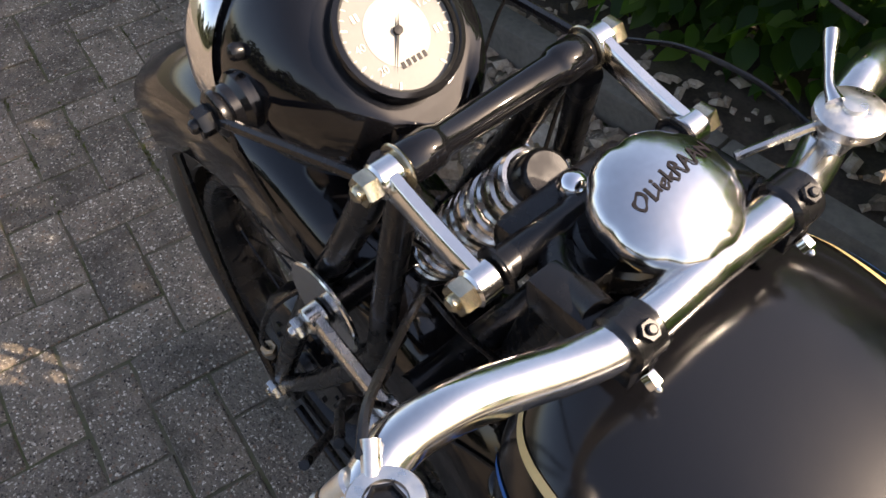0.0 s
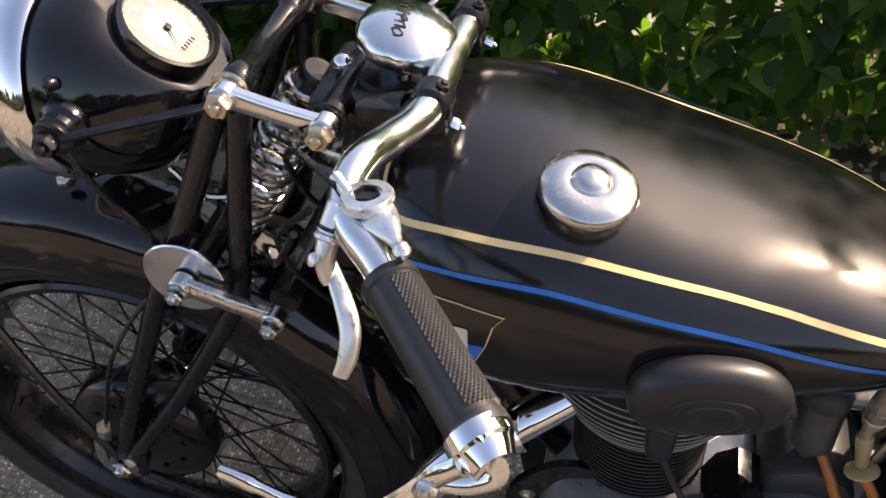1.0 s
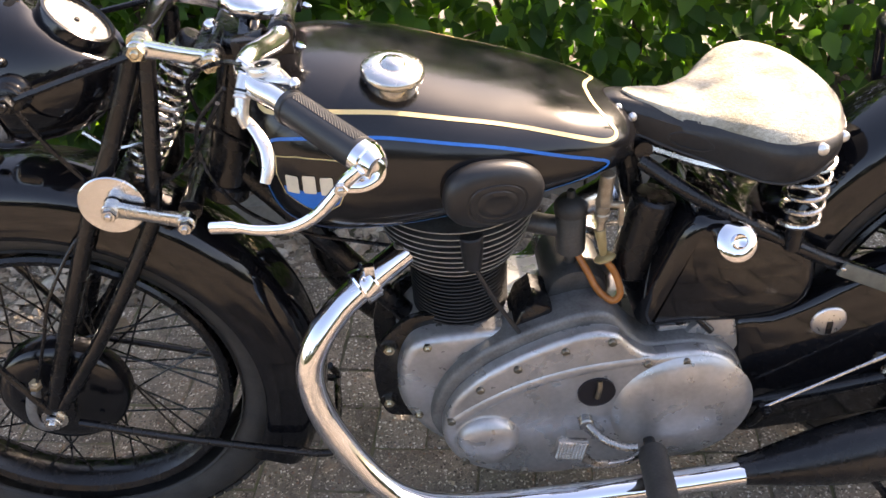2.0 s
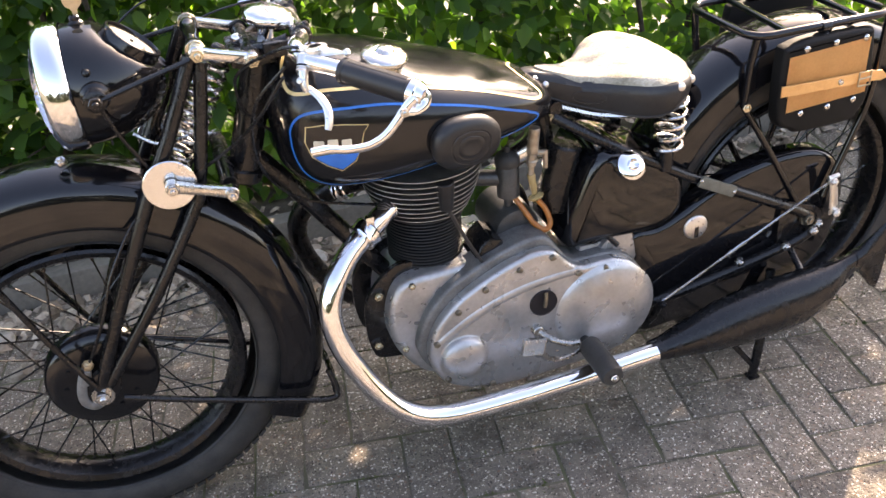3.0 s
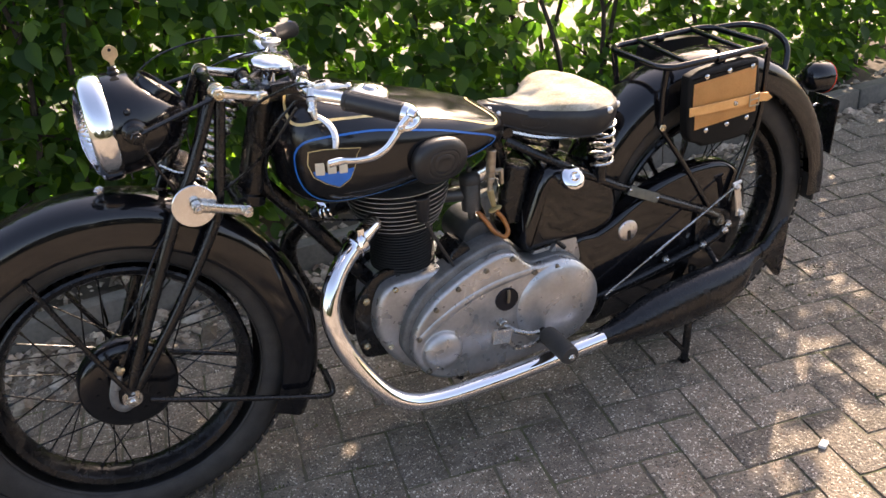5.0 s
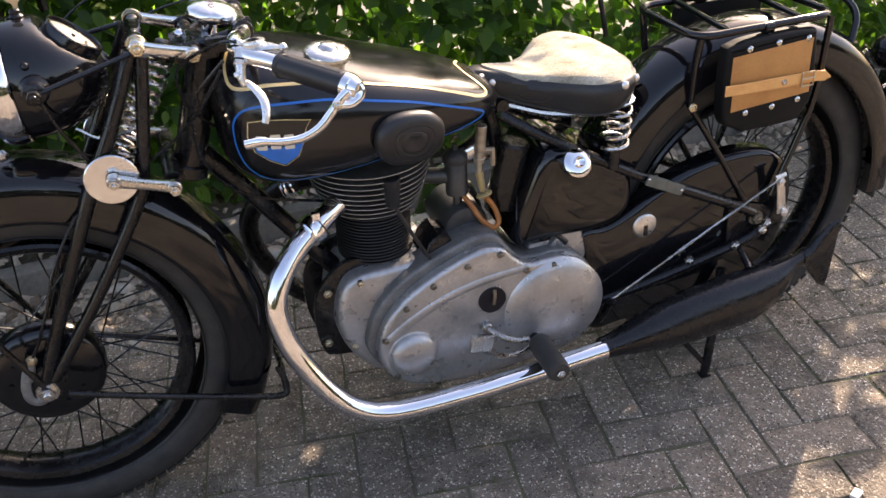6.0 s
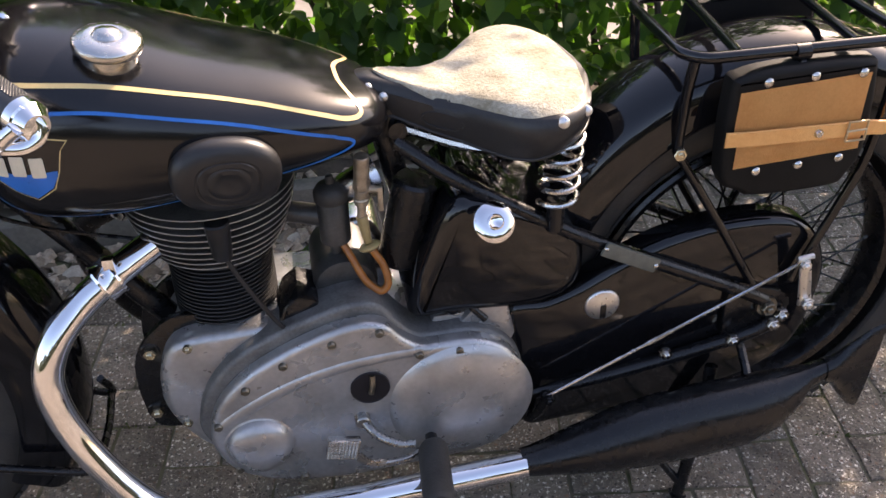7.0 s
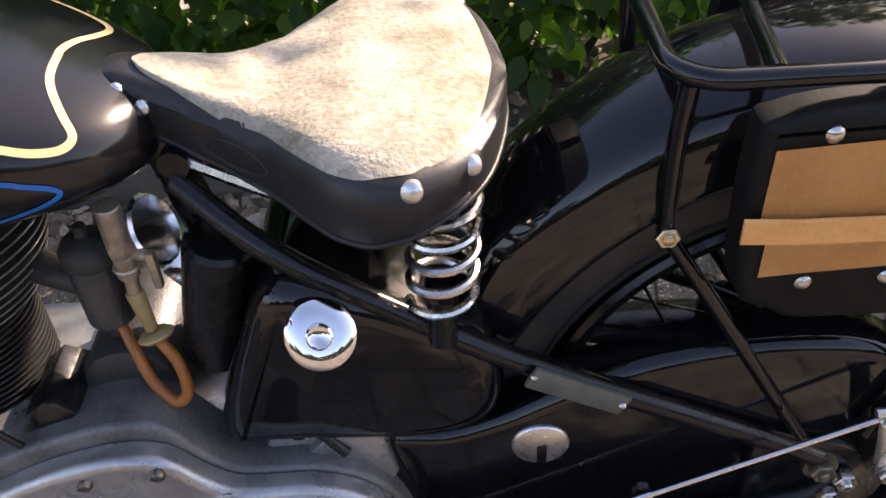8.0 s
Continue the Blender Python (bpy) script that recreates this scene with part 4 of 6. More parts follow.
# --- engine ---
ring = lambda cx, cz, r, n=40: [(cx + r * math.cos(2 * math.pi * k / n), cz + r * math.sin(2 * math.pi * k / n)) for k in range(n)]
bm = prism(B(), smooth_poly([(0.560, 0.421), (0.610, 0.424), (0.700, 0.425), (0.780, 0.400), (0.800, 0.250), (0.700, 0.190), (0.620, 0.186), (0.572, 0.206), (0.535, 0.250), (0.513, 0.308), (0.516, 0.362), (0.534, 0.404)], 4), -0.090, 0.085, 0.014, 4)
prism(bm, [(0.60, 0.40), (0.68, 0.405), (0.72, 0.385), (0.90, 0.375), (0.90, 0.20), (0.62, 0.22)], -0.070, 0.075, 0.006)
crankcase = part("crankcase", bm, cast_alu, bike, "sand-cast aluminium crankcase")
for x, z in ((0.562, 0.410), (0.538, 0.275)):
    part("crankcase_bolt", hexnut(B(), (x, -0.088, z), (0, -1, 0), 0.007, 0.006), nut_metal, crankcase)

CASE = smooth_poly([(0.572, 0.285), (0.590, 0.335), (0.630, 0.379), (0.680, 0.410), (0.735, 0.434), (0.785, 0.446), (0.822, 0.440), (0.846, 0.414), (0.872, 0.394), (0.905, 0.392), (0.945, 0.391), (0.985, 0.372), (1.012, 0.335), (1.020, 0.285), (1.005, 0.222), (0.968, 0.184), (0.925, 0.170), (0.850, 0.165), (0.750, 0.160), (0.662, 0.172), (0.605, 0.200), (0.578, 0.240)], 4)
cc = Vector((0.80, 0.29))
bm = prism(B(), [(x - 0.013 * min(1, max(0, (0.72 - x) / 0.10)) * min(1, max(0, (z - 0.22) / 0.06)), z + 0.016 * min(1, max(0, (z - 0.30) / 0.10)) * min(1, max(0, (0.86 - x) / 0.05))) for x, z in (tuple(cc + (Vector(p) - cc) * 1.012) for p in CASE)], -0.112, -0.056, 0.008, 3)
case = part("primary_chaincase", bm, dull_alu, bike, "cast aluminium primary chain case")
bm = prism(B(), CASE, -0.136, -0.1135, 0.010, 5)
cover = part("chaincase_cover", bm, cast_alu, case, "smooth grey aluminium outer case cover", smooth=50)
part("case_rib", sweep(B(), spline([(0.587, -0.1345, 0.292), (0.600, -0.1352, 0.306), (0.641, -0.1352, 0.333), (0.698, -0.1352, 0.360), (0.762, -0.1352, 0.378), (0.820, -0.1352, 0.385), (0.870, -0.1345, 0.387)], 6), lambda f: 0.0105 - 0.003 * f, 14, flat=0.42), cast_alu, cover)
bm = lathe(B(), [(0.052, 0.0), (0.047, 0.003), (0.045, 0.010), (0.041, 0.0155), (0.030, 0.0195), (0.014, 0.0215), (0.0, 0.022)], (0.636, -0.1345, 0.258), (0, -1, 0), 48)
part("sprocket_boss", bm, cast_alu, cover, "round domed boss on the case")
bm = lathe(B(), [(0.105, 0.0), (0.101, 0.004), (0.091, 0.009), (0.068, 0.014), (0.035, 0.017), (0.0, 0.018)], (0.925, -0.1355, 0.282), (0, -1, 0), 56)
part("clutch_dome", bm, cast_alu, cover, "low domed clutch cover")
# flat black disc stands in for the shade inside the inspection hole
bm = lathe(B(), [(0.0, 0.0), (0.0262, 0.0), (0.0272, 0.0012), (0.0272, -0.003)], (0.797, -0.1385, 0.336), (0, -1, 0), 32)
hole = part("hole_shade_disc", bm, ink, cover)
part("adjuster", tube(B(), [(0.801, -0.139, 0.359), (0.800, -0.1425, 0.345), (0.797, -0.143, 0.330)], 0.0042, 8), dark_screw, cover)
part("lettering_bar", prism(B(), [(0.925, 0.212), (0.958, 0.214), (0.958, 0.223), (0.925, 0.221)], -0.1430, -0.1400, 0.0008), cast_alu, cover)
for x, z in ((0.816, 0.430), (0.752, 0.421), (0.685, 0.396), (0.631, 0.362), (0.586, 0.303), (0.868, 0.382), (0.923, 0.380), (0.986, 0.345), (1.009, 0.280), (0.978, 0.205), (0.690, 0.178), (0.602, 0.215)):
    bm = lathe(B(), [(0.0, 0.006), (0.0045, 0.0055), (0.0062, 0.003), (0.0062, -0.004)], (x, -0.136, z), (0, -1, 0), 14)
    box(bm, (x - 0.0055, -0.1428, z - 0.0007), (x + 0.0055, -0.1412, z + 0.0007))
    part("case_screw", bm, dark_screw, cover)

# gearbox
bm = prism(B(), [(0.880, 0.36), (0.897, 0.401), (0.945, 0.403), (0.975, 0.425), (0.998, 0.420), (1.012, 0.33), (1.015, 0.24), (0.98, 0.19), (0.88, 0.20)], -0.085, 0.07, 0.006)
prism(bm, [(0.930, 0.39), (0.975, 0.437), (1.0, 0.425), (1.012, 0.36), (1.0, 0.33), (0.96, 0.37)], -0.095, -0.070, 0.004)
gearbox = part("gearbox", bm, cast_alu, bike, "cast aluminium gearbox")
part("gearbox_stud", cyl(B(), (0.948, -0.092, 0.418), (0.968, -0.098, 0.396), 0.0055, seg=10), satin_black, gearbox)
part("gearbox_stud", hexnut(B(), (0.925, -0.080, 0.405), (0, -0.3, 1), 0.009, 0.008), satin_black, gearbox)

# cylinder and head
AX = Vector((0.02, 0, 1)).normalized()
CB = Vector((0.617, 0, 0.423))
prof = []
h = 0.0
while h < 0.098:
    prof += [(0.060, h), (0.060, h + 0.0030), (0.070, h + 0.0036), (0.0705, h + 0.0046), (0.070, h + 0.0056), (0.060, h + 0.0060)]
    h += 0.0064
cylinder = part("cylinder_barrel", lathe(B(), prof, CB, AX, 40), fin_metal, bike, "black finned cylinder barrel")
bm = lathe(B(), [(0.060, 0.088), (0.060, 0.215), (0.050, 0.225), (0.0, 0.23)], CB, AX, 32)
box(bm, (0.575, -0.045, 0.610), (0.700, 0.045, 0.668), 0.012)
headm = part("cylinder_head", bm, fin_metal, bike, "finned cylinder head with bright fin edges")
for k in range(9):
    z = 0.106 + 0.0113 * k
    r = 0.086 + 0.0058 * k - 0.00030 * k * k
    bm = lathe(B(), [(0.055, z), (r - 0.0008, z + 0.0004), (r - 0.0008, z + 0.0022), (0.055, z + 0.0032)], CB, AX, 56, caps=False)
    fin = part("cooling_fin", bm, fin_grey, headm)
    part("fin_edge", lathe(B(), [(r - 0.0012, z + 0.0023), (r - 0.0002, z + 0.0020), (r, z + 0.0014), (r - 0.0002, z + 0.0008), (r - 0.0008, z + 0.0006)], CB, AX, 56, caps=False), fin_edge, fin)
bm = cyl(B(), (0.632, -0.055, 0.600), (0.634, -0.104, 0.592), 0.016, seg=18, bevel=0.003)
cyl(bm, (0.634, -0.104, 0.612), (0.634, -0.104, 0.558), 0.0165, 0.012, seg=14, bevel=0.002)
tube(bm, [(0.634, -0.104, 0.565), (0.648, -0.108, 0.530), (0.668, -0.109, 0.485), (0.690, -0.105, 0.440), (0.706, -0.09, 0.408)], 0.0034, 8)
part("plug_lead", bm, grip_rubber, bike, "black spark plug cap and lead")

bm = prism(B(), smooth_poly([(0.600, 0.30), (0.635, 0.365), (0.700, 0.385), (0.735, 0.40), (0.765, 0.465), (0.800, 0.497), (0.838, 0.480), (0.855, 0.40), (0.84, 0.30)], 4), 0.040, 0.135, 0.012, 3)
part("timing_cover", bm, polished_alu, bike, "polished alloy timing cover")

# magneto dynamo, carburettor, tap and hose
bm = lathe(B(), [(0.0, 0.0), (0.032, 0.0), (0.041, -0.003), (0.045, -0.011), (0.045, -0.11), (0.03, -0.115)], (0.782, -0.058, 0.452), (0, -1, 0), 36)
dynamo = part("dynamo", bm, dark_alu, bike, "round grey dynamo behind the case")
part("dynamo_screw", hexnut(B(), (0.782, -0.058, 0.452), (0, -1, 0), 0.009, 0.010), dark_alu, dynamo)
bm = prism(B(), [(0.676, 0.405), (0.696, 0.456), (0.716, 0.472), (0.738, 0.462), (0.752, 0.436), (0.772, 0.425), (0.772, 0.40)], -0.090, -0.020, 0.006)
part("magneto", bm, satin_black, bike)
bm = lathe(B(), [(0.0, -0.040), (0.012, -0.040), (0.021, -0.036), (0.0215, 0.030), (0.019, 0.033), (0.019, 0.044), (0.015, 0.048), (0.0, 0.049)], (0.776, -0.030, 0.553), (0, 0, 1), 28)
cyl(bm, (0.700, 0.0, 0.555), (0.765, -0.025, 0.552), 0.015, seg=16)
cyl(bm, (0.776, -0.030, 0.49), (0.776, -0.030, 0.515), 0.009, seg=14)
carb = part("carburettor", bm, dark_alu, bike, "grey die-cast carburettor body")
part("carburettor_cap", lathe(B(), [(0.0215, 0.026), (0.0232, 0.028), (0.0232, 0.040), (0.018, 0.048), (0.006, 0.052), (0.005, 0.062), (0.0, 0.063)], (0.776, -0.030, 0.553), (0, 0, 1), 28), rubber, carb, "black screw cap")
lathe(bm := B(), [(0.0, 0), (0.017, 0.0), (0.020, 0.004), (0.024, 0.034), (0.031, 0.048), (0.028, 0.050)], (0.790, -0.02, 0.585), (0.8, -0.1, 0.35), 28, caps=False)
part("inlet_trumpet", bm, polished_alu, carb, "bright alloy intake trumpet")
bm = cyl(B(), (0.818, -0.060, 0.655), (0.815, -0.056, 0.612), 0.0100, seg=14, bevel=0.001)
hexnut(bm, (0.815, -0.055, 0.616), (0, 0, -1), 0.0115, 0.012)
cyl(bm, (0.815, -0.055, 0.604), (0.813, -0.053, 0.580), 0.0092, seg=12, bevel=0.001)
lathe(bm, [(0.0105, 0), (0.0115, 0.002), (0.0105, 0.004)], (0.814, -0.054, 0.588), (0, 0, 1), 16)
cyl(bm, (0.818, -0.052, 0.602), (0.836, -0.060, 0.604), 0.005, seg=10)
box(bm, (0.834, -0.064, 0.572), (0.841, -0.056, 0.608), 0.002)
cyl(bm, (0.814, -0.052, 0.588), (0.812, -0.053, 0.560), 0.006, seg=10)
tap = part("fuel_tap", bm, worn_brass, bike, "small metal fuel tap with lever")
bm = cyl(B(), (0.812, -0.053, 0.562), (0.817, -0.057, 0.522), 0.008, 0.0055, seg=14, bevel=0.001)
lathe(bm, [(0.0, -0.004), (0.012, -0.004), (0.0155, -0.001), (0.0155, 0.001), (0.012, 0.004), (0.0, 0.004)], (0.819, -0.058, 0.516), (0.25, -0.3, -0.9), 24)
part("fuel_filter", bm, amber, tap, "amber plastic inline fuel filter")
part("fuel_hose", tube(B(), [(0.822, -0.060, 0.510), (0.834, -0.068, 0.490), (0.838, -0.078, 0.466), (0.826, -0.080, 0.456), (0.808, -0.070, 0.470), (0.795, -0.055, 0.495), (0.785, -0.040, 0.512)], 0.0052, 12, 8), hose_orange, tap, "orange rubber fuel hose")
bm = cyl(B(), (0.858, -0.036, 0.472), (0.888, -0.040, 0.602), 0.030, seg=26, bevel=0.004)
part("ignition_coil", bm, satin_black, bike, "black cylindrical ignition coil")
for k, (dx, mt) in enumerate(((0.0, rubber), (0.006, rubber), (-0.005, red_lens))):
    part("wire", tube(B(), [(0.885 + dx, -0.06, 0.50), (0.872 + dx * 2, -0.085, 0.46), (0.885 + dx, -0.075, 0.41), (0.90, -0.05, 0.37)] if k < 2 else [(0.846, -0.055, 0.492), (0.856, -0.06, 0.484), (0.868, -0.06, 0.476)], 0.002, 6), mt, bike)

# oil tank with chrome cap
bm = prism(B(), smooth_poly([(0.862, 0.418), (0.895, 0.53), (0.925, 0.588), (0.965, 0.592), (1.04, 0.560), (1.10, 0.52), (1.105, 0.440), (1.05, 0.405), (0.93, 0.408)], 4), -0.100, 0.06, 0.022, 5)
oil = part("oil_tank", bm, gloss_black, bike, "glossy black oil tank under the saddle")
ON = Vector((0.05, -0.80, 0.60)).normalized()
bm = lathe(B(), [(0.016, -0.030), (0.016, -0.004), (0.022, -0.003), (0.0265, 0.0), (0.0265, 0.003), (0.023, 0.006), (0.015, 0.0078), (0.0105, 0.008), (0.0100, 0.0118), (0.0085, 0.013), (0.006, 0.0112), (0.0, 0.0105)], (0.972, -0.128, 0.577), ON, 40)
part("oil_cap", bm, chrome, oil, "round chrome oil filler cap")

# exhausts: one each side
EX = [(0.545, 0.060, 0.562), (0.503, 0.087, 0.547), (0.454, 0.112, 0.519), (0.419, 0.138, 0.485), (0.402, 0.154, 0.434), (0.415, 0.168, 0.360), (0.462, 0.187, 0.267), (0.512, 0.196, 0.214), (0.583, 0.199, 0.189), (0.724, 0.200, 0.185), (0.852, 0.198, 0.188), (1.006, 0.195, 0.195)]
for s in (-1, 1):
    # the far pipe's shade is put into its colour: black in place of chrome
    pipe = part("exhaust_pipe", sweep(B(), spline([(x, s * y, z) for x, y, z in EX], 8), 0.0195, 20), chrome if s < 0 else satin_black, bike, "polished chrome exhaust pipe" if s < 0 else "far side exhaust pipe, coloured black for shade")
    q, d = Vector((0.490, s * 0.094, 0.541)), Vector((-0.85, s * 0.42, -0.35)).normalized()
    bm = lathe(B(), [(0.020, -0.013), (0.026, -0.013), (0.0275, -0.010), (0.0262, -0.006), (0.0262, 0.006), (0.0275, 0.009), (0.026, 0.012), (0.020, 0.012)], q, d, 26)
    box(bm, (0.492, s * 0.102 - 0.006, 0.556), (0.506, s * 0.102 + 0.006, 0.578), 0.002)
    part("exhaust_clamp", bm, chrome, pipe)
    rows = []
    for x, z, h, w in ((1.000, 0.195, 0.021, 0.021), (1.014, 0.195, 0.0225, 0.0225), (1.03, 0.196, 0.025, 0.025), (1.08, 0.201, 0.036, 0.034), (1.14, 0.207, 0.050, 0.042), (1.20, 0.212, 0.058, 0.045), (1.28, 0.217, 0.062, 0.045), (1.34, 0.220, 0.060, 0.044), (1.39, 0.232, 0.050, 0.038), (1.420, 0.250, 0.034, 0.028), (1.437, 0.268, 0.018, 0.018), (1.46, 0.277, 0.015, 0.015), (1.475, 0.279, 0.015, 0.015)):
        rows.append([(x, s * (0.190 - 0.012 * (x - 1.0) / 0.45) + w * math.cos(a), z + h * math.sin(a)) for a in (2 * math.pi * k / 28 for k in range(28))])
    muffler = part("silencer", loft(B(), rows), satin_black, bike, "matt black fishtail silencer", smooth=60)
    bm = B()
    y = s * 0.178
    rows = []
    for x, z, h, w in ((1.46, 0.277, 0.017, 0.017), (1.475, 0.276, 0.024, 0.016), (1.495, 0.274, 0.048, 0.013), (1.52, 0.271, 0.075, 0.010), (1.536, 0.269, 0.082, 0.008)):
        rows.append([(x + 0.25 * h * math.sin(a) * (0.35 if a < math.pi else 0.1), y + w * math.cos(a), z + h * math.sin(a)) for a in (2 * math.pi * k / 24 for k in range(24))])
    loft(bm, rows, True, False)
    part("fishtail", bm, satin_black, muffler)
    part("silencer_bracket", tube(B(), [(1.362, s * 0.105, 0.290), (1.355, s * 0.150, 0.270), (1.35, s * 0.165, 0.262)], 0.007, 8), satin_black, bike)

# foot peg, gear pedal, stand
for s in (-1, 1):
    bm = cyl(B(), (0.880, s * 0.06, 0.226), (0.875, s * 0.175, 0.238), 0.009, seg=12)
    peg = part("peg_bar", bm, satin_black, bike)
    rows = []
    for i in range(25):
        f = i / 24
        c = Vector((0.875, s * 0.172, 0.238)).lerp(Vector((0.864, s * 0.290, 0.254)), f)
        r = 0.0220 - (0.003 if f < 0.03 or f > 0.97 else 0) - 0.0012 * (i % 2)
        rows.append([c + Vector((1, 0, 0)) * (r * math.cos(a)) + Vector((0, 0, 1)) * (r * math.sin(a)) for a in (2 * math.pi * k / 20 for k in range(20))])
    part("foot_rubber", loft(B(), rows), rubber, peg, "ribbed black rubber foot rest")
    part("peg_nut", hexnut(B(), (0.864, s * 0.290, 0.254), (0, s, 0), 0.008, 0.007), satin_steel, peg)
bm = sweep(B(), spline([(0.782, -0.142, 0.280), (0.800, -0.166, 0.270), (0.828, -0.178, 0.260), (0.850, -0.180, 0.258)], 6), 0.0065, 10)
sweep(bm, spline([(0.762, -0.196, 0.280), (0.774, -0.194, 0.256), (0.798, -0.188, 0.238), (0.842, -0.178, 0.230), (0.864, -0.165, 0.232)], 6), 0.0055, 10)
sweep(bm, spline([(0.770, -0.195, 0.272), (0.783, -0.192, 0.251), (0.806, -0.186, 0.238)], 5), 0.004, 8)
cyl(bm, (0.782, -0.130, 0.280), (0.782, -0.150, 0.280), 0.011, seg=16, bevel=0.002)
pedal = part("gear_pedal", bm, dull_steel, bike, "dull steel gear pedal")
bm = box(B(), (-0.022, -0.006, -0.0165), (0.022, 0.006, 0.0165), 0.002, pose(0.750, -0.198, 0.292, 0, 12, 0))
for i in range(9):
    for j in range(7):
        box(bm, (-0.0014, -0.0014, -0.0014), (0.0014, 0.0014, 0.0014), 0, pose(0.750, -0.198, 0.292, 0, 12, 0) @ pose(-0.0185 + 0.0046 * i, -0.0062, -0.0138 + 0.0046 * j, 0, 45, 0))
part("pedal_pad", bm, satin_steel, pedal, "knurled steel pedal pad")
for s in (-1, 1):
    bm = tube(B(), [(1.325, s * 0.105, 0.245), (1.312, s * 0.125, 0.16), (1.290, s * 0.142, 0.045), (1.284, s * 0.145, 0.006)], 0.010, 10)
    tube(bm, [(1.284, s * 0.145, 0.030), (1.25, s * 0.125, 0.075), (1.205, s * 0.105, 0.135)], 0.0065, 8)
    box(bm, (1.272, s * 0.145 - 0.011, 0.0), (1.296, s * 0.145 + 0.011, 0.007), 0.002)
    part("stand_leg", bm, satin_black, bike)
part("stand_bar", tube(B(), [(1.310, -0.125, 0.15), (1.310, 0.125, 0.15)], 0.008, 8), satin_black, bike)
bm = tube(B(), [(0.690, -0.075, 0.165), (0.688, -0.08, 0.140), (0.700, -0.085, 0.128)], 0.006, 8)
part("sump_bolt", bm, satin_black, bike)

# --- rear end ---
CG = smooth_poly([(1.002, 0.395), (1.06, 0.405), (1.11, 0.424), (1.16, 0.452), (1.225, 0.482), (1.31, 0.500), (1.40, 0.497), (1.455, 0.468), (1.485, 0.41), (1.487, 0.345), (1.465, 0.255), (1.39, 0.200), (1.25, 0.172), (1.10, 0.160), (1.03, 0.165), (1.008, 0.26)], 4)
bm = prism(B(), CG, -0.092, -0.050, 0.016, 5)
guard = part("chain_guard", bm, gloss_black, bike, "large glossy black chain guard")
bm = lathe(B(), [(0.0, 0.0035), (0.023, 0.0035), (0.0255, 0.002), (0.0262, 0.0), (0.0262, -0.004)], (1.141, -0.0925, 0.388), (0, -1, 0), 36)
plug = part("inspection_plug", bm, alloy, guard, "round steel inspection cover")
# raised black bar paints the dark of the slot
part("slot_shade_bar", box(B(), (1.1375, -0.0975, 0.366), (1.1465, -0.0955, 0.389), 0.001), satin_black, plug)
bm = B()
p0, p1 = Vector((1.128, -0.109, 0.503)), Vector((1.208, -0.111, 0.461))
d = (p1 - p0).normalized()
box(bm, (-0.045, -0.003, -0.0115), (0.045, 0.003, 0.0115), 0.003, pose(1.168, -0.1125, 0.481, 0, 27.5, 0))
plate = part("maker_plate", bm, olive_plate, bike, "small riveted olive metal plate on the tube")
for q in (p0 + d * 0.004, p1 - d * 0.004):
    part("rivet", lathe(B(), [(0.0, 0.0025), (0.0025, 0.002), (0.004, 0.0), (0.004, -0.003)], q + Vector((0, -0.005, 0)), (0, -1, 0), 12), satin_steel, plate)
bm = cyl(B(), (1.058, -0.120, 0.249), (1.424, -0.124, 0.442), 0.0025, seg=8)
cyl(bm, (1.205, -0.1216, 0.3265), (1.240, -0.1220, 0.345), 0.0036, seg=8)
rod = part("brake_rod", bm, polished_alu, bike, "long bright rear brake rod")
bm = tube(B(), [(1.058, -0.120, 0.250), (1.050, -0.112, 0.215), (1.040, -0.10, 0.190)], 0.008, 8)
hexnut(bm, (1.058, -0.124, 0.249), (0, -1, 0), 0.008, 0.008)
part("brake_crank", bm, satin_black, bike)
bm = sweep(B(), spline([(1.426, -0.122, 0.446), (1.434, -0.121, 0.415), (1.444, -0.118, 0.370), (1.447, -0.117, 0.358)], 5), lambda f: 0.0028 + 0.0012 * f, 12, flat=3.0)
hexnut(bm, (1.426, -0.124, 0.438), (0, -1, 0), 0.008, 0.008)
hexnut(bm, (1.446, -0.122, 0.362), (0, -1, 0), 0.009, 0.008)
cyl(bm, (1.414, -0.123, 0.446), (1.438, -0.123, 0.449), 0.0045, seg=8)
part("brake_arm", bm, alloy, bike, "short steel brake arm")
for x, y, z in ((1.345, -0.110, 0.302), (1.245, -0.100, 0.285), (1.400, -0.118, 0.330)):
    part("frame_bolt", hexnut(B(), (x, y, z), (0, -1, 0), 0.010, 0.010), satin_steel, bike)

# saddle
SX = [0.800, 0.804, 0.815, 0.835, 0.87, 0.905, 0.947, 0.974, 0.996, 1.02, 1.047, 1.075, 1.092, 1.105, 1.113, 1.118]
SW = [0.004, 0.014, 0.021, 0.0245, 0.034, 0.046, 0.078, 0.112, 0.136, 0.150, 0.151, 0.133, 0.112, 0.084, 0.050, 0.010]
ST = [0.716, 0.723, 0.731, 0.734, 0.727, 0.719, 0.720, 0.726, 0.731, 0.734, 0.735, 0.732, 0.729, 0.727, 0.724, 0.721]
SB = [0.708, 0.701, 0.698, 0.697, 0.686, 0.672, 0.664, 0.663, 0.663, 0.665, 0.672, 0.679, 0.681, 0.683, 0.684, 0.686]
SD = [a - b for a, b in zip(ST, SB)]
PADX = [0.846, 0.850, 0.867, 0.899, 0.947, 0.974, 0.996, 1.017, 1.047, 1.075, 1.090, 1.100, 1.107]
PADW = [0.002, 0.010, 0.020, 0.036, 0.068, 0.102, 0.127, 0.140, 0.140, 0.121, 0.097, 0.062, 0.006]
xs = np.linspace(0.800, 1.118, 74)


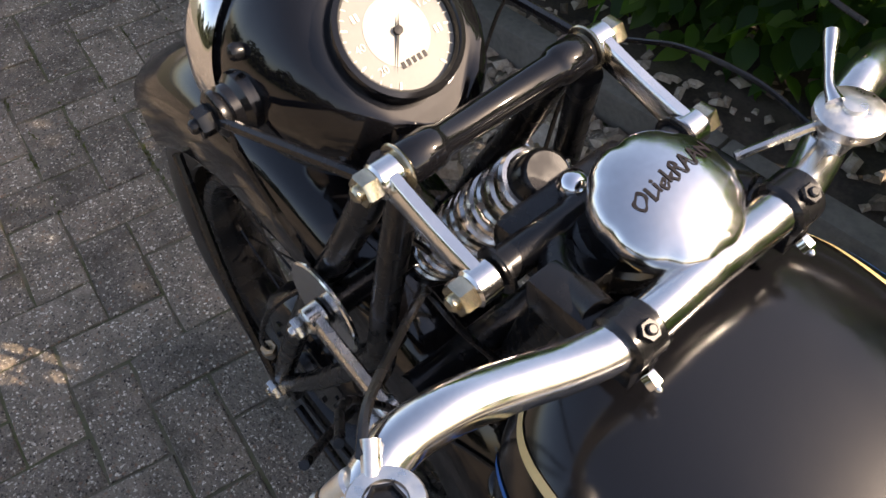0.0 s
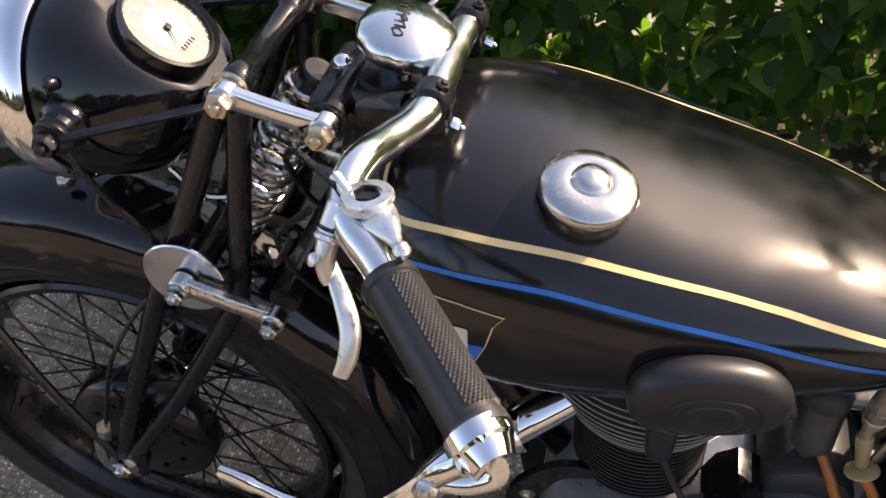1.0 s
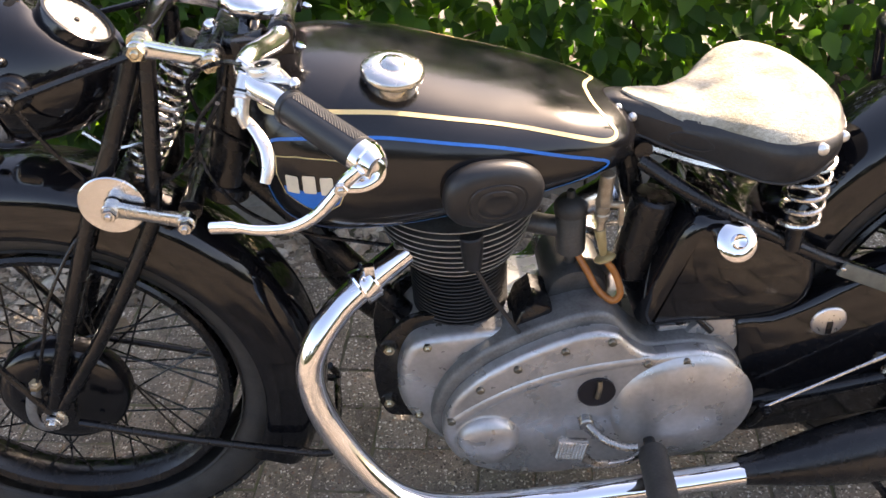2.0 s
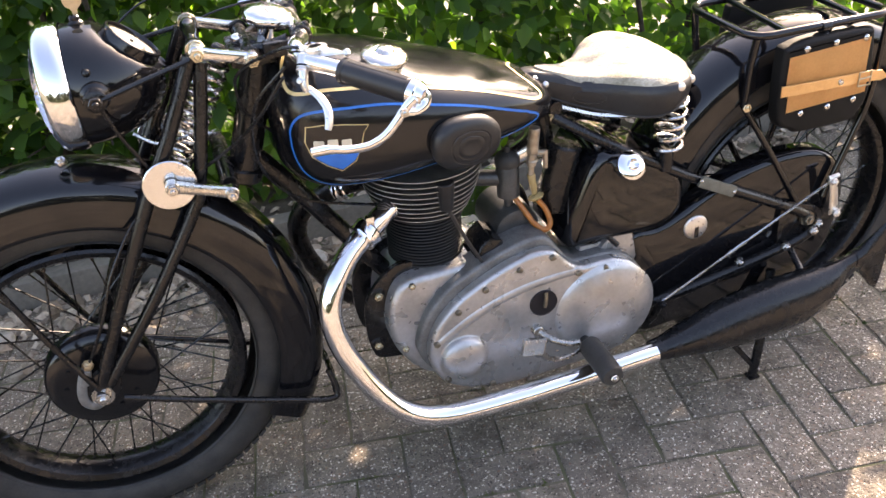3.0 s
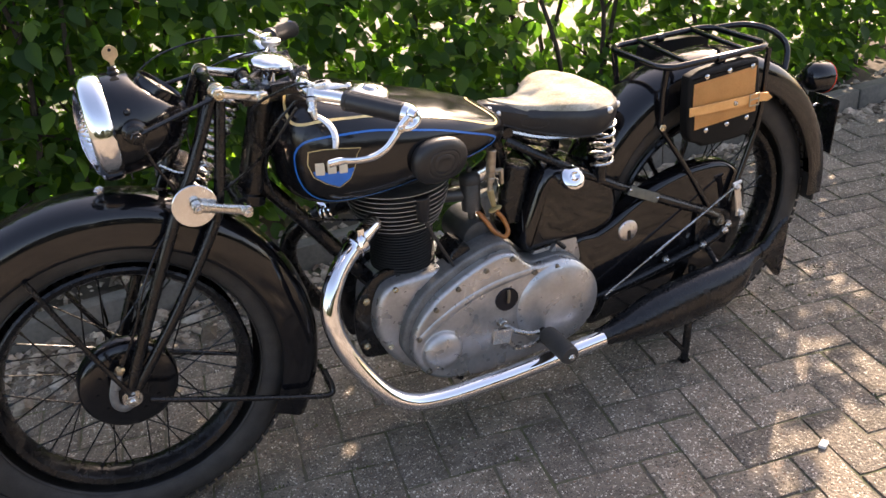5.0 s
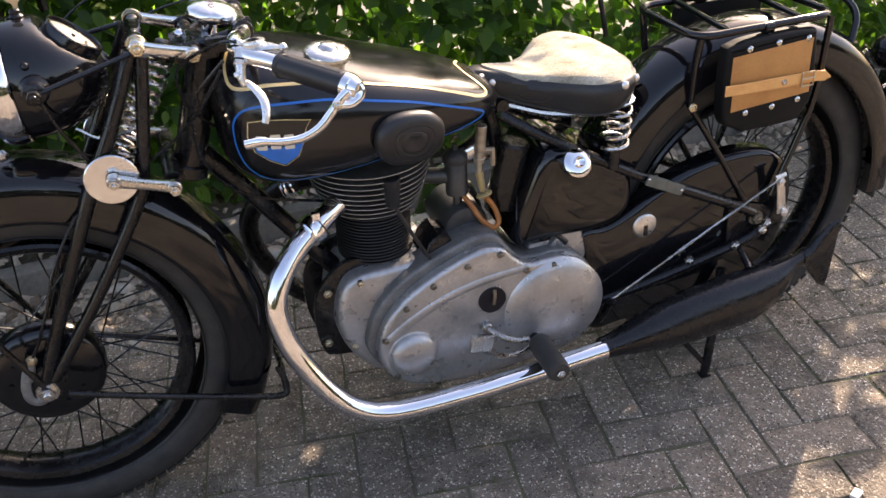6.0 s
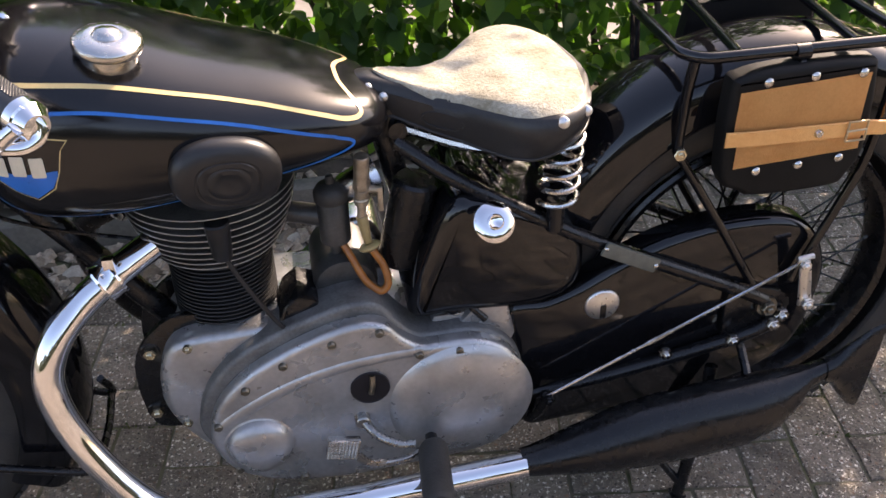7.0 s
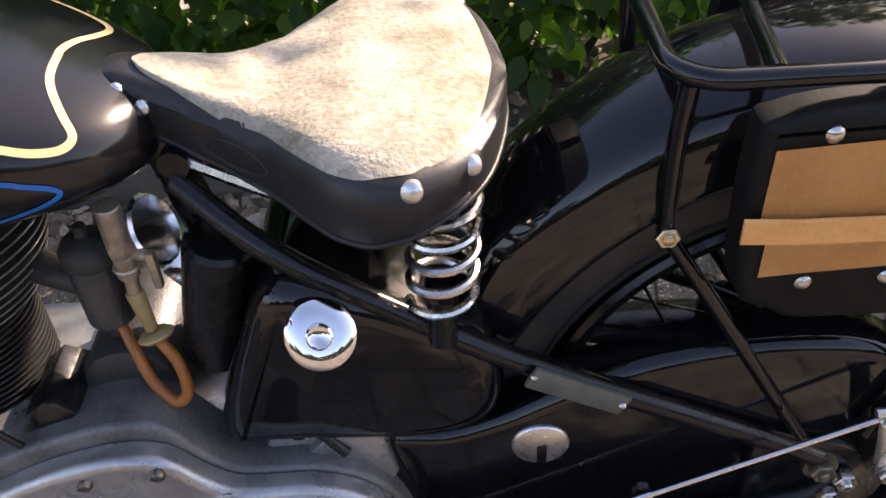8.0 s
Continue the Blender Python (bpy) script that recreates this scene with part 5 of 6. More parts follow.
def eased(x, kx, ky, r=0.007):
    return float(np.mean(np.interp([x + r * k / 3 for k in range(-3, 4)], kx, ky)))


def saddle_section(x, grow=0.0):
    w, t, d = (eased(x, SX, k, min(0.007, x - 0.7998, 1.1182 - x)) for k in (SW, ST, SD))
    dip = -0.006 + 0.010 * min(1, max(0, (x - 0.9) / 0.12))
    pts = [(w * 0.90, t - d), (w * 0.975, t - d * 0.72), (w * 1.0, t - d * 0.42), (w * 0.985, t - d * 0.22), (w * 0.93, t - 0.010), (w * 0.84, t - 0.003)]
    top = [(w * f, t - dip * (1 - f * f)) for f in (0.68, 0.5, 0.3, 0.1)]
    half = pts + top
    return half + [(-y, z) for y, z in half[::-1]]


rows = [[(x, y, z) for y, z in saddle_section(x)] for x in xs]
bm = loft(B(), rows, False, False)
inner = [[(x, y * 0.96, z - 0.004) for y, z in saddle_section(x)] for x in xs]
loft(bm, inner, False, False)
saddle = part("saddle", bm, black_leather, bike, "sprung saddle with black leather skirt and worn suede top", smooth=70)


def settle(ob):
    """The saddle sits a little askew."""
    for v in ob.data.vertices:
        v.co.y += 0.006 * max(0, 1 - (v.co.x - 0.80) / 0.09) - 0.002 * min(1, max(0, (v.co.x - 0.87) / 0.12))


settle(saddle)


def saddle_z(x, y):
    half = [(q, z) for q, z in saddle_section(x)[2:10]][::-1]
    return float(np.interp(abs(y), [q for q, _ in half], [z for _, z in half]))


edge = [Vector((x, *saddle_section(x)[0])) for x in xs[4:]] + [Vector((x, *saddle_section(x)[-1])) for x in xs[:3:-1]]
settle(part("skirt_edge", sweep(B(), edge, 0.0024, 8), black_leather, saddle, "rolled edge of the leather skirt", smooth=60))
rows = []
for x in np.linspace(0.846, 1.107, 60):
    wp = eased(x, PADX, PADW, min(0.006, x - 0.8459, 1.1071 - x))
    rows.append([(x, wp * f, saddle_z(x, wp * f) + (0.0030 if abs(f) < 0.99 else 0.0002) + 0.0012 * noise.noise((x * 45, wp * f * 45, 0))) for f in np.linspace(-1, 1, 21)])
settle(part("saddle_top", loft(B(), rows, False, False), suede, saddle, "worn beige suede saddle top", smooth=80))
for s in (-1, 1):
    for x, y, z, r in ((0.836, 0.0245, 0.727, 0.0060), (0.854, 0.0300, 0.716, 0.0060), (1.049, 0.148, 0.718, 0.0072), (1.087, 0.1175, 0.714, 0.0068)):
        bm = lathe(B(), [(0.0, 0.0030), (r * 0.7, 0.0025), (r, 0.0005), (r, -0.005)], (x, s * y, z), (0.6 if x > 1.09 else 0, s, 0.25), 16)
        settle(part("saddle_rivet", bm, alloy, saddle))
    part("saddle_spring", coil(B(), (1.062, s * 0.098, 0.580), (1.068, s * 0.098, 0.684), 0.0245, 0.0038, 5.0, 8, 24), satin_steel, saddle, "chromed coil saddle spring")
    bm = cyl(B(), (1.061, s * 0.098, 0.535), (1.062, s * 0.098, 0.582), 0.012, seg=14)
    part("spring_mount", bm, satin_black, saddle)
    part("saddle_frame", tube(B(), [(0.875, s * 0.03, 0.672), (0.95, s * 0.05, 0.648), (1.02, s * 0.085, 0.650), (1.08, s * 0.098, 0.662)], 0.007, 8), satin_steel, saddle)
part("saddle_cross_bar", tube(B(), [(1.08, -0.098, 0.660), (1.10, 0, 0.668), (1.08, 0.098, 0.660)], 0.007, 8), satin_black, saddle)
bm = box(B(), (0.845, -0.028, 0.655), (0.90, 0.028, 0.705), 0.008)
cyl(bm, (0.868, -0.040, 0.672), (0.868, 0.040, 0.672), 0.012, seg=16)
part("saddle_pivot", bm, satin_black, bike)
part("pivot_bolt", hexnut(B(), (0.938, -0.060, 0.600), (0, -1, 0), 0.011, 0.010), satin_steel, bike)
part("oval_stamp", sweep(B(), [Vector((0.922 + 0.024 * math.cos(a), -eased(0.922 + 0.024 * math.cos(a), SX, SW) * (0.995 if math.sin(a) > -0.3 else 0.985), 0.690 + 0.011 * math.sin(a))) for a in (2 * math.pi * k / 40 for k in range(41))], 0.0015, 6), black_leather, saddle)

# luggage rack
RZ = 0.760
def rect(x0, x1, y0, y1, z, r=0.035, n=5):
    out = []
    for cx, cy, a0 in ((x1 - r, y1 - r, 0), (x0 + r, y1 - r, 90), (x0 + r, y0 + r, 180), (x1 - r, y0 + r, 270)):
        out += [Vector((cx + r * math.cos(radians(a0 + 90 * k / n)), cy + r * math.sin(radians(a0 + 90 * k / n)), z)) for k in range(n + 1)]
    return out


loop = rect(1.214, 1.506, -0.108, 0.108, RZ)
bm = sweep(B(), loop + [loop[0]], 0.0075, 12)
rack = part("luggage_rack", bm, gloss_black, bike, "black tubular luggage rack")
for x in (1.278, 1.432):
    part("rack_bar", tube(B(), [(x, -0.106, RZ + 0.002), (x + 0.02, 0.106, RZ + 0.002)], 0.0065, 10), gloss_black, rack)
for s in (-1, 1):
    part("rack_leg", tube(B(), [(1.226, s * 0.100, RZ - 0.004), (1.226, s * 0.090, 0.70), (1.230, s * 0.078, 0.618)], 0.0072, 10), gloss_black, rack)
    part("rack_stay", tube(B(), [(1.230, s * 0.080, 0.618), (1.30, s * 0.090, 0.505), (1.372, s * 0.096, 0.386)], 0.0065, 10), gloss_black, rack)
    part("rack_stay", tube(B(), [(1.500, s * 0.106, RZ - 0.004), (1.492, s * 0.105, 0.60), (1.470, s * 0.104, 0.52), (1.425, s * 0.104, 0.395)], 0.0065, 10), gloss_black, rack)
    part("rack_bolt", hexnut(B(), (1.230, s * 0.085, 0.619), (0, s, 0), 0.0095, 0.006), nut_metal, rack)
    bm = cyl(B(), (1.350, s * 0.108, RZ - 0.003), (1.368, s * 0.108, RZ - 0.003), 0.011, seg=14)
    hexnut(bm, (1.359, s * 0.112, RZ - 0.014), (0, s, -0.5), 0.006, 0.006)
    part("rack_clip", bm, satin_black, rack)
part("grab_hoop", tube(B(), [(1.505, 0.085, RZ + 0.0), (1.570, 0.050, RZ + 0.004), (1.618, 0.01, 0.748), (1.638, -0.02, 0.712), (1.612, -0.045, 0.655), (1.585, -0.062, 0.605)], 0.0075, 12), gloss_black, rack)

# leather pannier box hung from the rack
BAG = [(1.271, 0.600), (1.267, 0.720), (1.280, 0.738), (1.33, 0.746), (1.44, 0.746), (1.459, 0.728), (1.468, 0.622), (1.452, 0.582), (1.43, 0.566), (1.325, 0.565), (1.300, 0.576)]
bag = tagged(new("pannier_box"), "black tool pannier with tan leather panel hung on the rack", "pannier", "panniers on the rack")
bag.matrix_world = bike.matrix_world.copy()


def bag_part(name, bm, material, label="", parent=bag):
    return part(name, bm, material, parent, label)


body = bag_part("bag_body", prism(B(), smooth_poly(BAG, 3), -0.128, -0.099, 0.009, 4), bag_leather)
for (x0, x1, z0, z1), nm in (((1.277, 1.448, 0.658, 0.725), "panel"), ((1.284, 1.455, 0.618, 0.656), "panel")):
    rows = []
    bm = B()
    g = [[None] * 13 for _ in range(7)]
    for i in range(7):
        for j in range(13):
            f, e = j / 12, i / 6
            x = x0 + (x1 - x0) * f
            z = z0 + (z1 - z0) * e + 0.010 * (f - 0.5)
            g[i][j] = bm.verts.new((x, -0.1295 - 0.002 * math.sin(math.pi * f) * math.sin(math.pi * e) - 0.0008 * noise.noise((x * 30, z * 30, 1)), z))
    for i in range(6):
        for j in range(12):
            bm.faces.new((g[i][j], g[i][j + 1], g[i + 1][j + 1], g[i + 1][j]))
    bmesh.ops.solidify(bm, geom=bm.faces[:], thickness=-0.0022)
    bag_part("leather_panel", bm, tan_leather, "smooth tan leather panel")
bm = B()
pts = [(1.264, 0.660), (1.30, 0.659), (1.36, 0.658), (1.42, 0.656), (1.465, 0.654), (1.482, 0.652), (1.494, 0.649)]
rows = []
for i, (x, z) in enumerate(pts):
    y = -0.1345 - 0.002 * math.sin(i * 1.1)
    hw = 0.0105 if i < 6 else 0.002
    rows.append([(x, y, z - hw), (x, y - 0.0025, z - hw + 0.001), (x, y - 0.0025, z + hw - 0.001), (x, y, z + hw)])
loft(bm, rows)
strap = bag_part("strap", bm, tan_leather, "tan leather strap with buckle")
bm = sweep(B(), [Vector((1.440 + 0.013 * a, -0.1395, 0.655 + 0.0135 * b)) for a, b in ((-1, -1), (1, -1), (1, 1), (-1, 1), (-1, -1))], 0.0018, 8)
tube(bm, [(1.425, -0.141, 0.656), (1.452, -0.141, 0.657)], 0.0015, 6)
part("buckle", bm, brass, strap, "small brass strap buckle")
part("strap_stud", lathe(B(), [(0.0, 0.004), (0.0045, 0.003), (0.006, 0.0), (0.006, -0.003)], (1.388, -0.139, 0.657), (0, -1, 0), 14), satin_steel, strap)
for x, z in ((1.311, 0.730), (1.372, 0.732), (1.436, 0.730), (1.317, 0.606), (1.375, 0.608), (1.431, 0.612)):
    bag_part("bag_rivet", lathe(B(), [(0.0, 0.0035), (0.004, 0.003), (0.0062, 0.0008), (0.0062, -0.006)], (x, -0.1295, z), (0, -1, 0), 16), satin_steel)

copy_thing(bag, bike.matrix_world @ pose(2.764, 0, 0, 0, 0, 180))

# tail lamp and number plate
bm = tube(B(), [(1.605, -0.060, 0.632), (1.66, -0.03, 0.625), (1.70, 0.0, 0.622), (1.725, 0.012, 0.615)], 0.0042, 8)
arm = part("tail_lamp_arm", bm, satin_steel, bike)
TN = Vector((0.97, 0.05, -0.22)).normalized()
bm = lathe(B(), [(0.0, -0.062), (0.016, -0.060), (0.030, -0.050), (0.038, -0.034), (0.041, -0.012), (0.041, 0.0)], (1.800, 0.012, 0.598), TN, 36)
tail = part("tail_lamp", bm, gloss_black, bike, "round black tail lamp with red lens")
part("tail_lens", lathe(B(), [(0.0405, 0.0), (0.0415, 0.003), (0.039, 0.008), (0.028, 0.014), (0.012, 0.017), (0.0, 0.018)], (1.800, 0.012, 0.598), TN, 36), red_lens, tail, "red glass tail lens")
bm = box(B(), (-0.002, -0.052, -0.072), (0.002, 0.052, 0.072), 0.001, pose(1.830, 0.030, 0.465, 0, 4, 0))
plate = part("number_plate", bm, satin_black, bike, "dark number plate with plain pale marks")
bm = B()
for k in range(6):
    box(bm, (0.002, -0.044 + 0.0155 * k, -0.03), (0.0026, -0.034 + 0.0155 * k, 0.03), 0, pose(1.830, 0.030, 0.465, 0, 4, 0))
part("plate_bars", bm, cream_paint, plate)
part("plate_bracket", tube(B(), [(1.76, 0.02, 0.50), (1.80, 0.025, 0.52), (1.828, 0.03, 0.51)], 0.004, 8), satin_steel, bike)
part("guard_flap", box(B(), (1.745, -0.055, 0.29), (1.752, 0.055, 0.36), 0.003), rubber, bike)

# --- front details: stays, stand, brake arm, cables ---
for s in (-1, 1):
    part("mudguard_stay", tube(B(), [(0.008, s * 0.094, 0.358), (-0.045, s * 0.090, 0.48), (-0.105, s * 0.074, 0.628)], 0.0055, 8), satin_black, bike)
    part("front_stand", tube(B(), [(0.040, s * 0.092, 0.330), (0.16, s * 0.094, 0.285), (0.30, s * 0.090, 0.232), (0.385, s * 0.083, 0.200), (0.400, s * 0.075, 0.212), (0.392, s * 0.060, 0.250)], 0.0062, 10), satin_black, bike)
part("front_stand_bar", tube(B(), [(0.398, -0.076, 0.208), (0.402, 0, 0.205), (0.398, 0.076, 0.208)], 0.0062, 8), satin_black, bike)
bm = sweep(B(), spline([(0.012, -0.092, 0.338), (-0.006, -0.092, 0.328), (-0.020, -0.090, 0.338), (-0.020, -0.088, 0.362), (-0.008, -0.086, 0.395)], 6), 0.0085, 10, flat=0.6)
cyl(bm, (-0.012, -0.087, 0.372), (-0.004, -0.086, 0.402), 0.0095, seg=12, bevel=0.002)
arm = part("front_brake_arm", bm, dull_alu, bike, "small grey alloy front brake arm")
part("adjuster_nut", hexnut(B(), (0.000, -0.086, 0.404), (0.3, -0.3, 1), 0.0095, 0.010), brass, arm)
for pts in ([(0.386, -0.212, 0.882), (0.345, -0.175, 0.815), (0.300, -0.110, 0.75), (0.235, -0.076, 0.700), (0.146, -0.078, 0.656), (0.085, -0.100, 0.580), (0.052, -0.107, 0.505), (0.020, -0.095, 0.440), (0.006, -0.088, 0.415)],
            [(0.392, -0.196, 0.890), (0.345, -0.165, 0.83), (0.335, -0.12, 0.74), (0.36, -0.08, 0.66), (0.42, -0.05, 0.60), (0.55, -0.05, 0.56)],
            [(0.415, -0.198, 0.9145), (0.396, -0.180, 0.911), (0.370, -0.146, 0.893), (0.346, -0.114, 0.872), (0.328, -0.095, 0.845), (0.335, -0.075, 0.79), (0.37, -0.05, 0.74)],
            [(0.425, 0.100, 0.905), (0.37, 0.118, 0.898), (0.30, 0.125, 0.880), (0.245, 0.115, 0.84), (0.235, 0.08, 0.72)],
            [(0.400, 0.175, 0.922), (0.30, 0.192, 0.922), (0.20, 0.192, 0.895), (0.125, 0.165, 0.82), (0.12, 0.11, 0.70)]):
    part("control_cable", tube(B(), pts, 0.0026 if pts[0][1] < 0 else 0.0019, 8, 8), satin_black, bike)
part("guard_bolt", hexnut(B(), (0.055, -0.030, 0.742), (-0.2, -0.4, 1), 0.009, 0.010), satin_steel, bike)
part("lamp_wire", tube(B(), [(0.165, -0.02, 0.765), (0.200, -0.03, 0.745), (0.245, -0.03, 0.75)], 0.003, 6), satin_steel, bike)


# ---- the setting: ground, paving, kerb, hedge ----
bm = B()
for x0, x1, y0, y1 in ((-60, 60, -60, 60),):
    vs = [bm.verts.new(p) for p in ((x0, y0, -0.004), (x1, y0, -0.004), (x1, y1, -0.004), (x0, y1, -0.004))]
    bm.faces.new(vs)
ground = tagged(new("ground", finish("ground", bm, joint_sand, 0)), "sandy paved ground", "ground", kind="structure")


def paver_mesh(name, l, w, rnd, m):
    """A worn paving block with softened, uneven edges."""
    bm = B()
    rows = []
    for inset, z in ((0.0, -0.028), (0.0, -0.004), (0.002, -0.0008), (0.007, 0.0)):
        ring = []
        for sx, sy, ex, ey in ((-1, -1, 1, -1), (1, -1, 1, 1), (1, 1, -1, 1), (-1, 1, -1, -1)):
            for k in range(3):
                f = k / 3
                x, y = (sx + (ex - sx) * f) * (l / 2 - inset), (sy + (ey - sy) * f) * (w / 2 - inset)
                ring.append((x + rnd.uniform(-1, 1) * 0.0022, y + rnd.uniform(-1, 1) * 0.0022, z + rnd.uniform(-1, 0.4) * 0.0009))
        rows.append(ring)
    loft(bm, rows)
    return finish(name, bm, m, 40)


PW, GAP, TURN_P = 0.1005, 0.0046, -10.0
rnd = random.Random(7)
pavement = new("pavement")
tagged(pavement, "worn grey concrete block paving with exposed chips", "pavement", kind="structure")
kinds = [paver_mesh("paver", 2 * PW - GAP, PW - GAP, rnd, paver_mat) for _ in range(8)]
far_v, far_f = [], []
plain = bpy.data.meshes.new("far_paver")
a, b, c, d = PW - GAP / 2, (PW - GAP) / 2, PW - GAP / 2 - 0.006, (PW - GAP) / 2 - 0.006
plain.from_pydata([(x * sx, y * sy, z) for x, y, z in ((a, b, -0.006), (c, d, 0.0)) for sx, sy in ((-1, -1), (1, -1), (1, 1), (-1, 1))], [], [(0, 1, 5, 4), (1, 2, 6, 5), (2, 3, 7, 6), (3, 0, 4, 7), (4, 5, 6, 7)])
turn = pose(1.365, -0.430, 0, 0, 0, TURN_P)
near = 0
cells = sorted(((i, j) for i in range(-75, 75) for j in range(-75, 60) if (i - j) % 4 in (0, 3)), key=lambda c: (c[0] * PW + 0.55) ** 2 + (c[1] * PW - 0.3) ** 2)
for i, j in cells:                                   # herringbone
    flat = (i - j) % 4 == 0
    p = turn @ Vector((i * PW, j * PW, 0)) if flat else turn @ Vector(((i - 0.5) * PW, (j + 0.5) * PW, 0))
    if not (-4.6 < p.x < 7.2 and -6.0 < p.y < 0.80):
        continue
    m = Matrix.Translation((p.x, p.y, rnd.uniform(-0.0012, 0.0012))) @ pose(0, 0, 0, rnd.uniform(-0.8, 0.8), rnd.uniform(-0.5, 0.5), TURN_P + (0 if flat else 90) + rnd.uniform(-0.7, 0.7))
    mesh = kinds[rnd.randrange(8)]
    if near < 300:
        ob = new("paver", mesh)
        ob.matrix_world = m
        ob.parent = pavement
        near += 1
    else:
        mesh = plain if math.hypot(p.x - 0.8, p.y) > 3.0 else mesh
        base = len(far_v)
        far_v += [tuple(m @ v.co) for v in mesh.vertices]
        far_f += [tuple(base + k for k in q.vertices) for q in mesh.polygons]
me = bpy.data.meshes.new("far_pavers")
me.from_pydata(far_v, [], far_f)
me.materials.append(paver_far_mat)
ob = new("paver_field", me)
ob.parent = pavement
ob["kind"] = "stuff"

# kerb
kerb = tagged(new("kerb"), "low weathered concrete edging along the bed", "kerb", kind="structure")
x = -3.0
while x < 6:
    bm = box(B(), (x + 0.003, 0.825 + rnd.uniform(-0.004, 0.004), -0.03), (x + 0.997, 0.885, 0.085 + rnd.uniform(-0.004, 0.004)), 0.006)
    part("kerb_stone", bm, concrete, kerb)
    x += 1.0
bm = B()
g = [[bm.verts.new((-4 + 0.1 * i, 0.885 + 0.1 * j, 0.05 + 0.03 * noise.noise((i * 0.35, j * 0.35, 2.0)) if j else 0.03)) for j in range(7)] for i in range(110)]
for i in range(109):
    for j in range(6):
        bm.faces.new((g[i][j], g[i + 1][j], g[i + 1][j + 1], g[i][j + 1]))
bed = tagged(new("planting_bed", finish("planting_bed", bm, soil)), "dark earth bed under the hedge", "flower bed", kind="structure")

# litter of chips and gravel against the kerb and on the bed
lv, lf = [], []


def chip(c, size, flatness=0.5):
    base = len(lv)
    q = Euler((rnd.uniform(-0.5, 0.5), rnd.uniform(-0.5, 0.5), rnd.uniform(0, 6.3))).to_matrix()
    pts = [(-1, -0.6, 0), (0.9, -0.7, 0), (1.1, 0.5, 0), (-0.8, 0.7, 0), (-0.6, -0.3, 1), (0.6, -0.4, 0.9), (0.5, 0.3, 1.1), (-0.5, 0.4, 0.8)]
    for a, b, d in pts:
        lv.append(tuple(Vector(c) + q @ Vector((a * size * rnd.uniform(0.7, 1.2), b * size * rnd.uniform(0.7, 1.2), d * size * flatness))))
    lf.extend([tuple(base + k for k in f) for f in ((0, 1, 5, 4), (1, 2, 6, 5), (2, 3, 7, 6), (3, 0, 4, 7), (4, 5, 6, 7))])


for k in range(3600):
    x = rnd.uniform(-1.8, 4.0)
    y = 0.82 - abs(rnd.gauss(0, 0.12 if x < 0.9 else 0.045))
    if x > 1.0 and rnd.random() < 0.55:
        continue
    chip((x, y, 0.002), rnd.uniform(0.004, 0.02) if rnd.random() < 0.85 else rnd.uniform(0.02, 0.035), rnd.uniform(0.25, 0.6))
for k in range(1800):
    chip((rnd.uniform(-1.8, 4.0), rnd.uniform(0.89, 1.6), 0.06), rnd.uniform(0.006, 0.022), 0.5)
for k in range(500):
    chip((rnd.uniform(-1.2, 3.5), rnd.uniform(-1.2, 0.7), 0.001), rnd.uniform(0.0015, 0.005), 0.5)
me = bpy.data.meshes.new("litter")
me.from_pydata(lv, [], lf)
me.materials.append(stone_chip)
tagged(new("litter", me), "scattered stone and bark chips along the kerb", "gravel", kind="stuff")

# moss in the joints
mv, mf = [], []
for k in range(1500):
    p = turn @ Vector(((rnd.randrange(-28, 16) - 0.5) * PW, (rnd.randrange(-8, 12) + rnd.random()) * PW, 0))
    if rnd.random() < 0.5:
        p = turn @ Vector(((rnd.randrange(-28, 16) + rnd.random()) * PW, (rnd.randrange(-8, 12) - 0.5) * PW, 0))
    if noise.noise((p.x * 1.3, p.y * 1.3, 0)) < -0.05:
        continue
    for t in range(8):
        base = len(mv)
        c = p + Vector((rnd.gauss(0, 0.012), rnd.gauss(0, 0.004), -0.004))
        a, h, w = rnd.uniform(0, 6.3), rnd.uniform(0.004, 0.010), rnd.uniform(0.002, 0.005)
        mv += [tuple(c + Vector((math.cos(a) * w, math.sin(a) * w, 0))), tuple(c - Vector((math.cos(a) * w, math.sin(a) * w, 0))), tuple(c + Vector((rnd.uniform(-w, w), rnd.uniform(-w, w), h)))]
        mf.append((base, base + 1, base + 2))
me = bpy.data.meshes.new("moss")
me.from_pydata(mv, [], mf)
me.materials.append(moss)
tagged(new("moss", me), "green moss tufts in the paving joints", "moss", kind="stuff")

# hedge
hedge = tagged(new("hedge"), "dense green leafy hedge behind the kerb", "hedge", kind="stuff")
nr = np.random.default_rng(5)


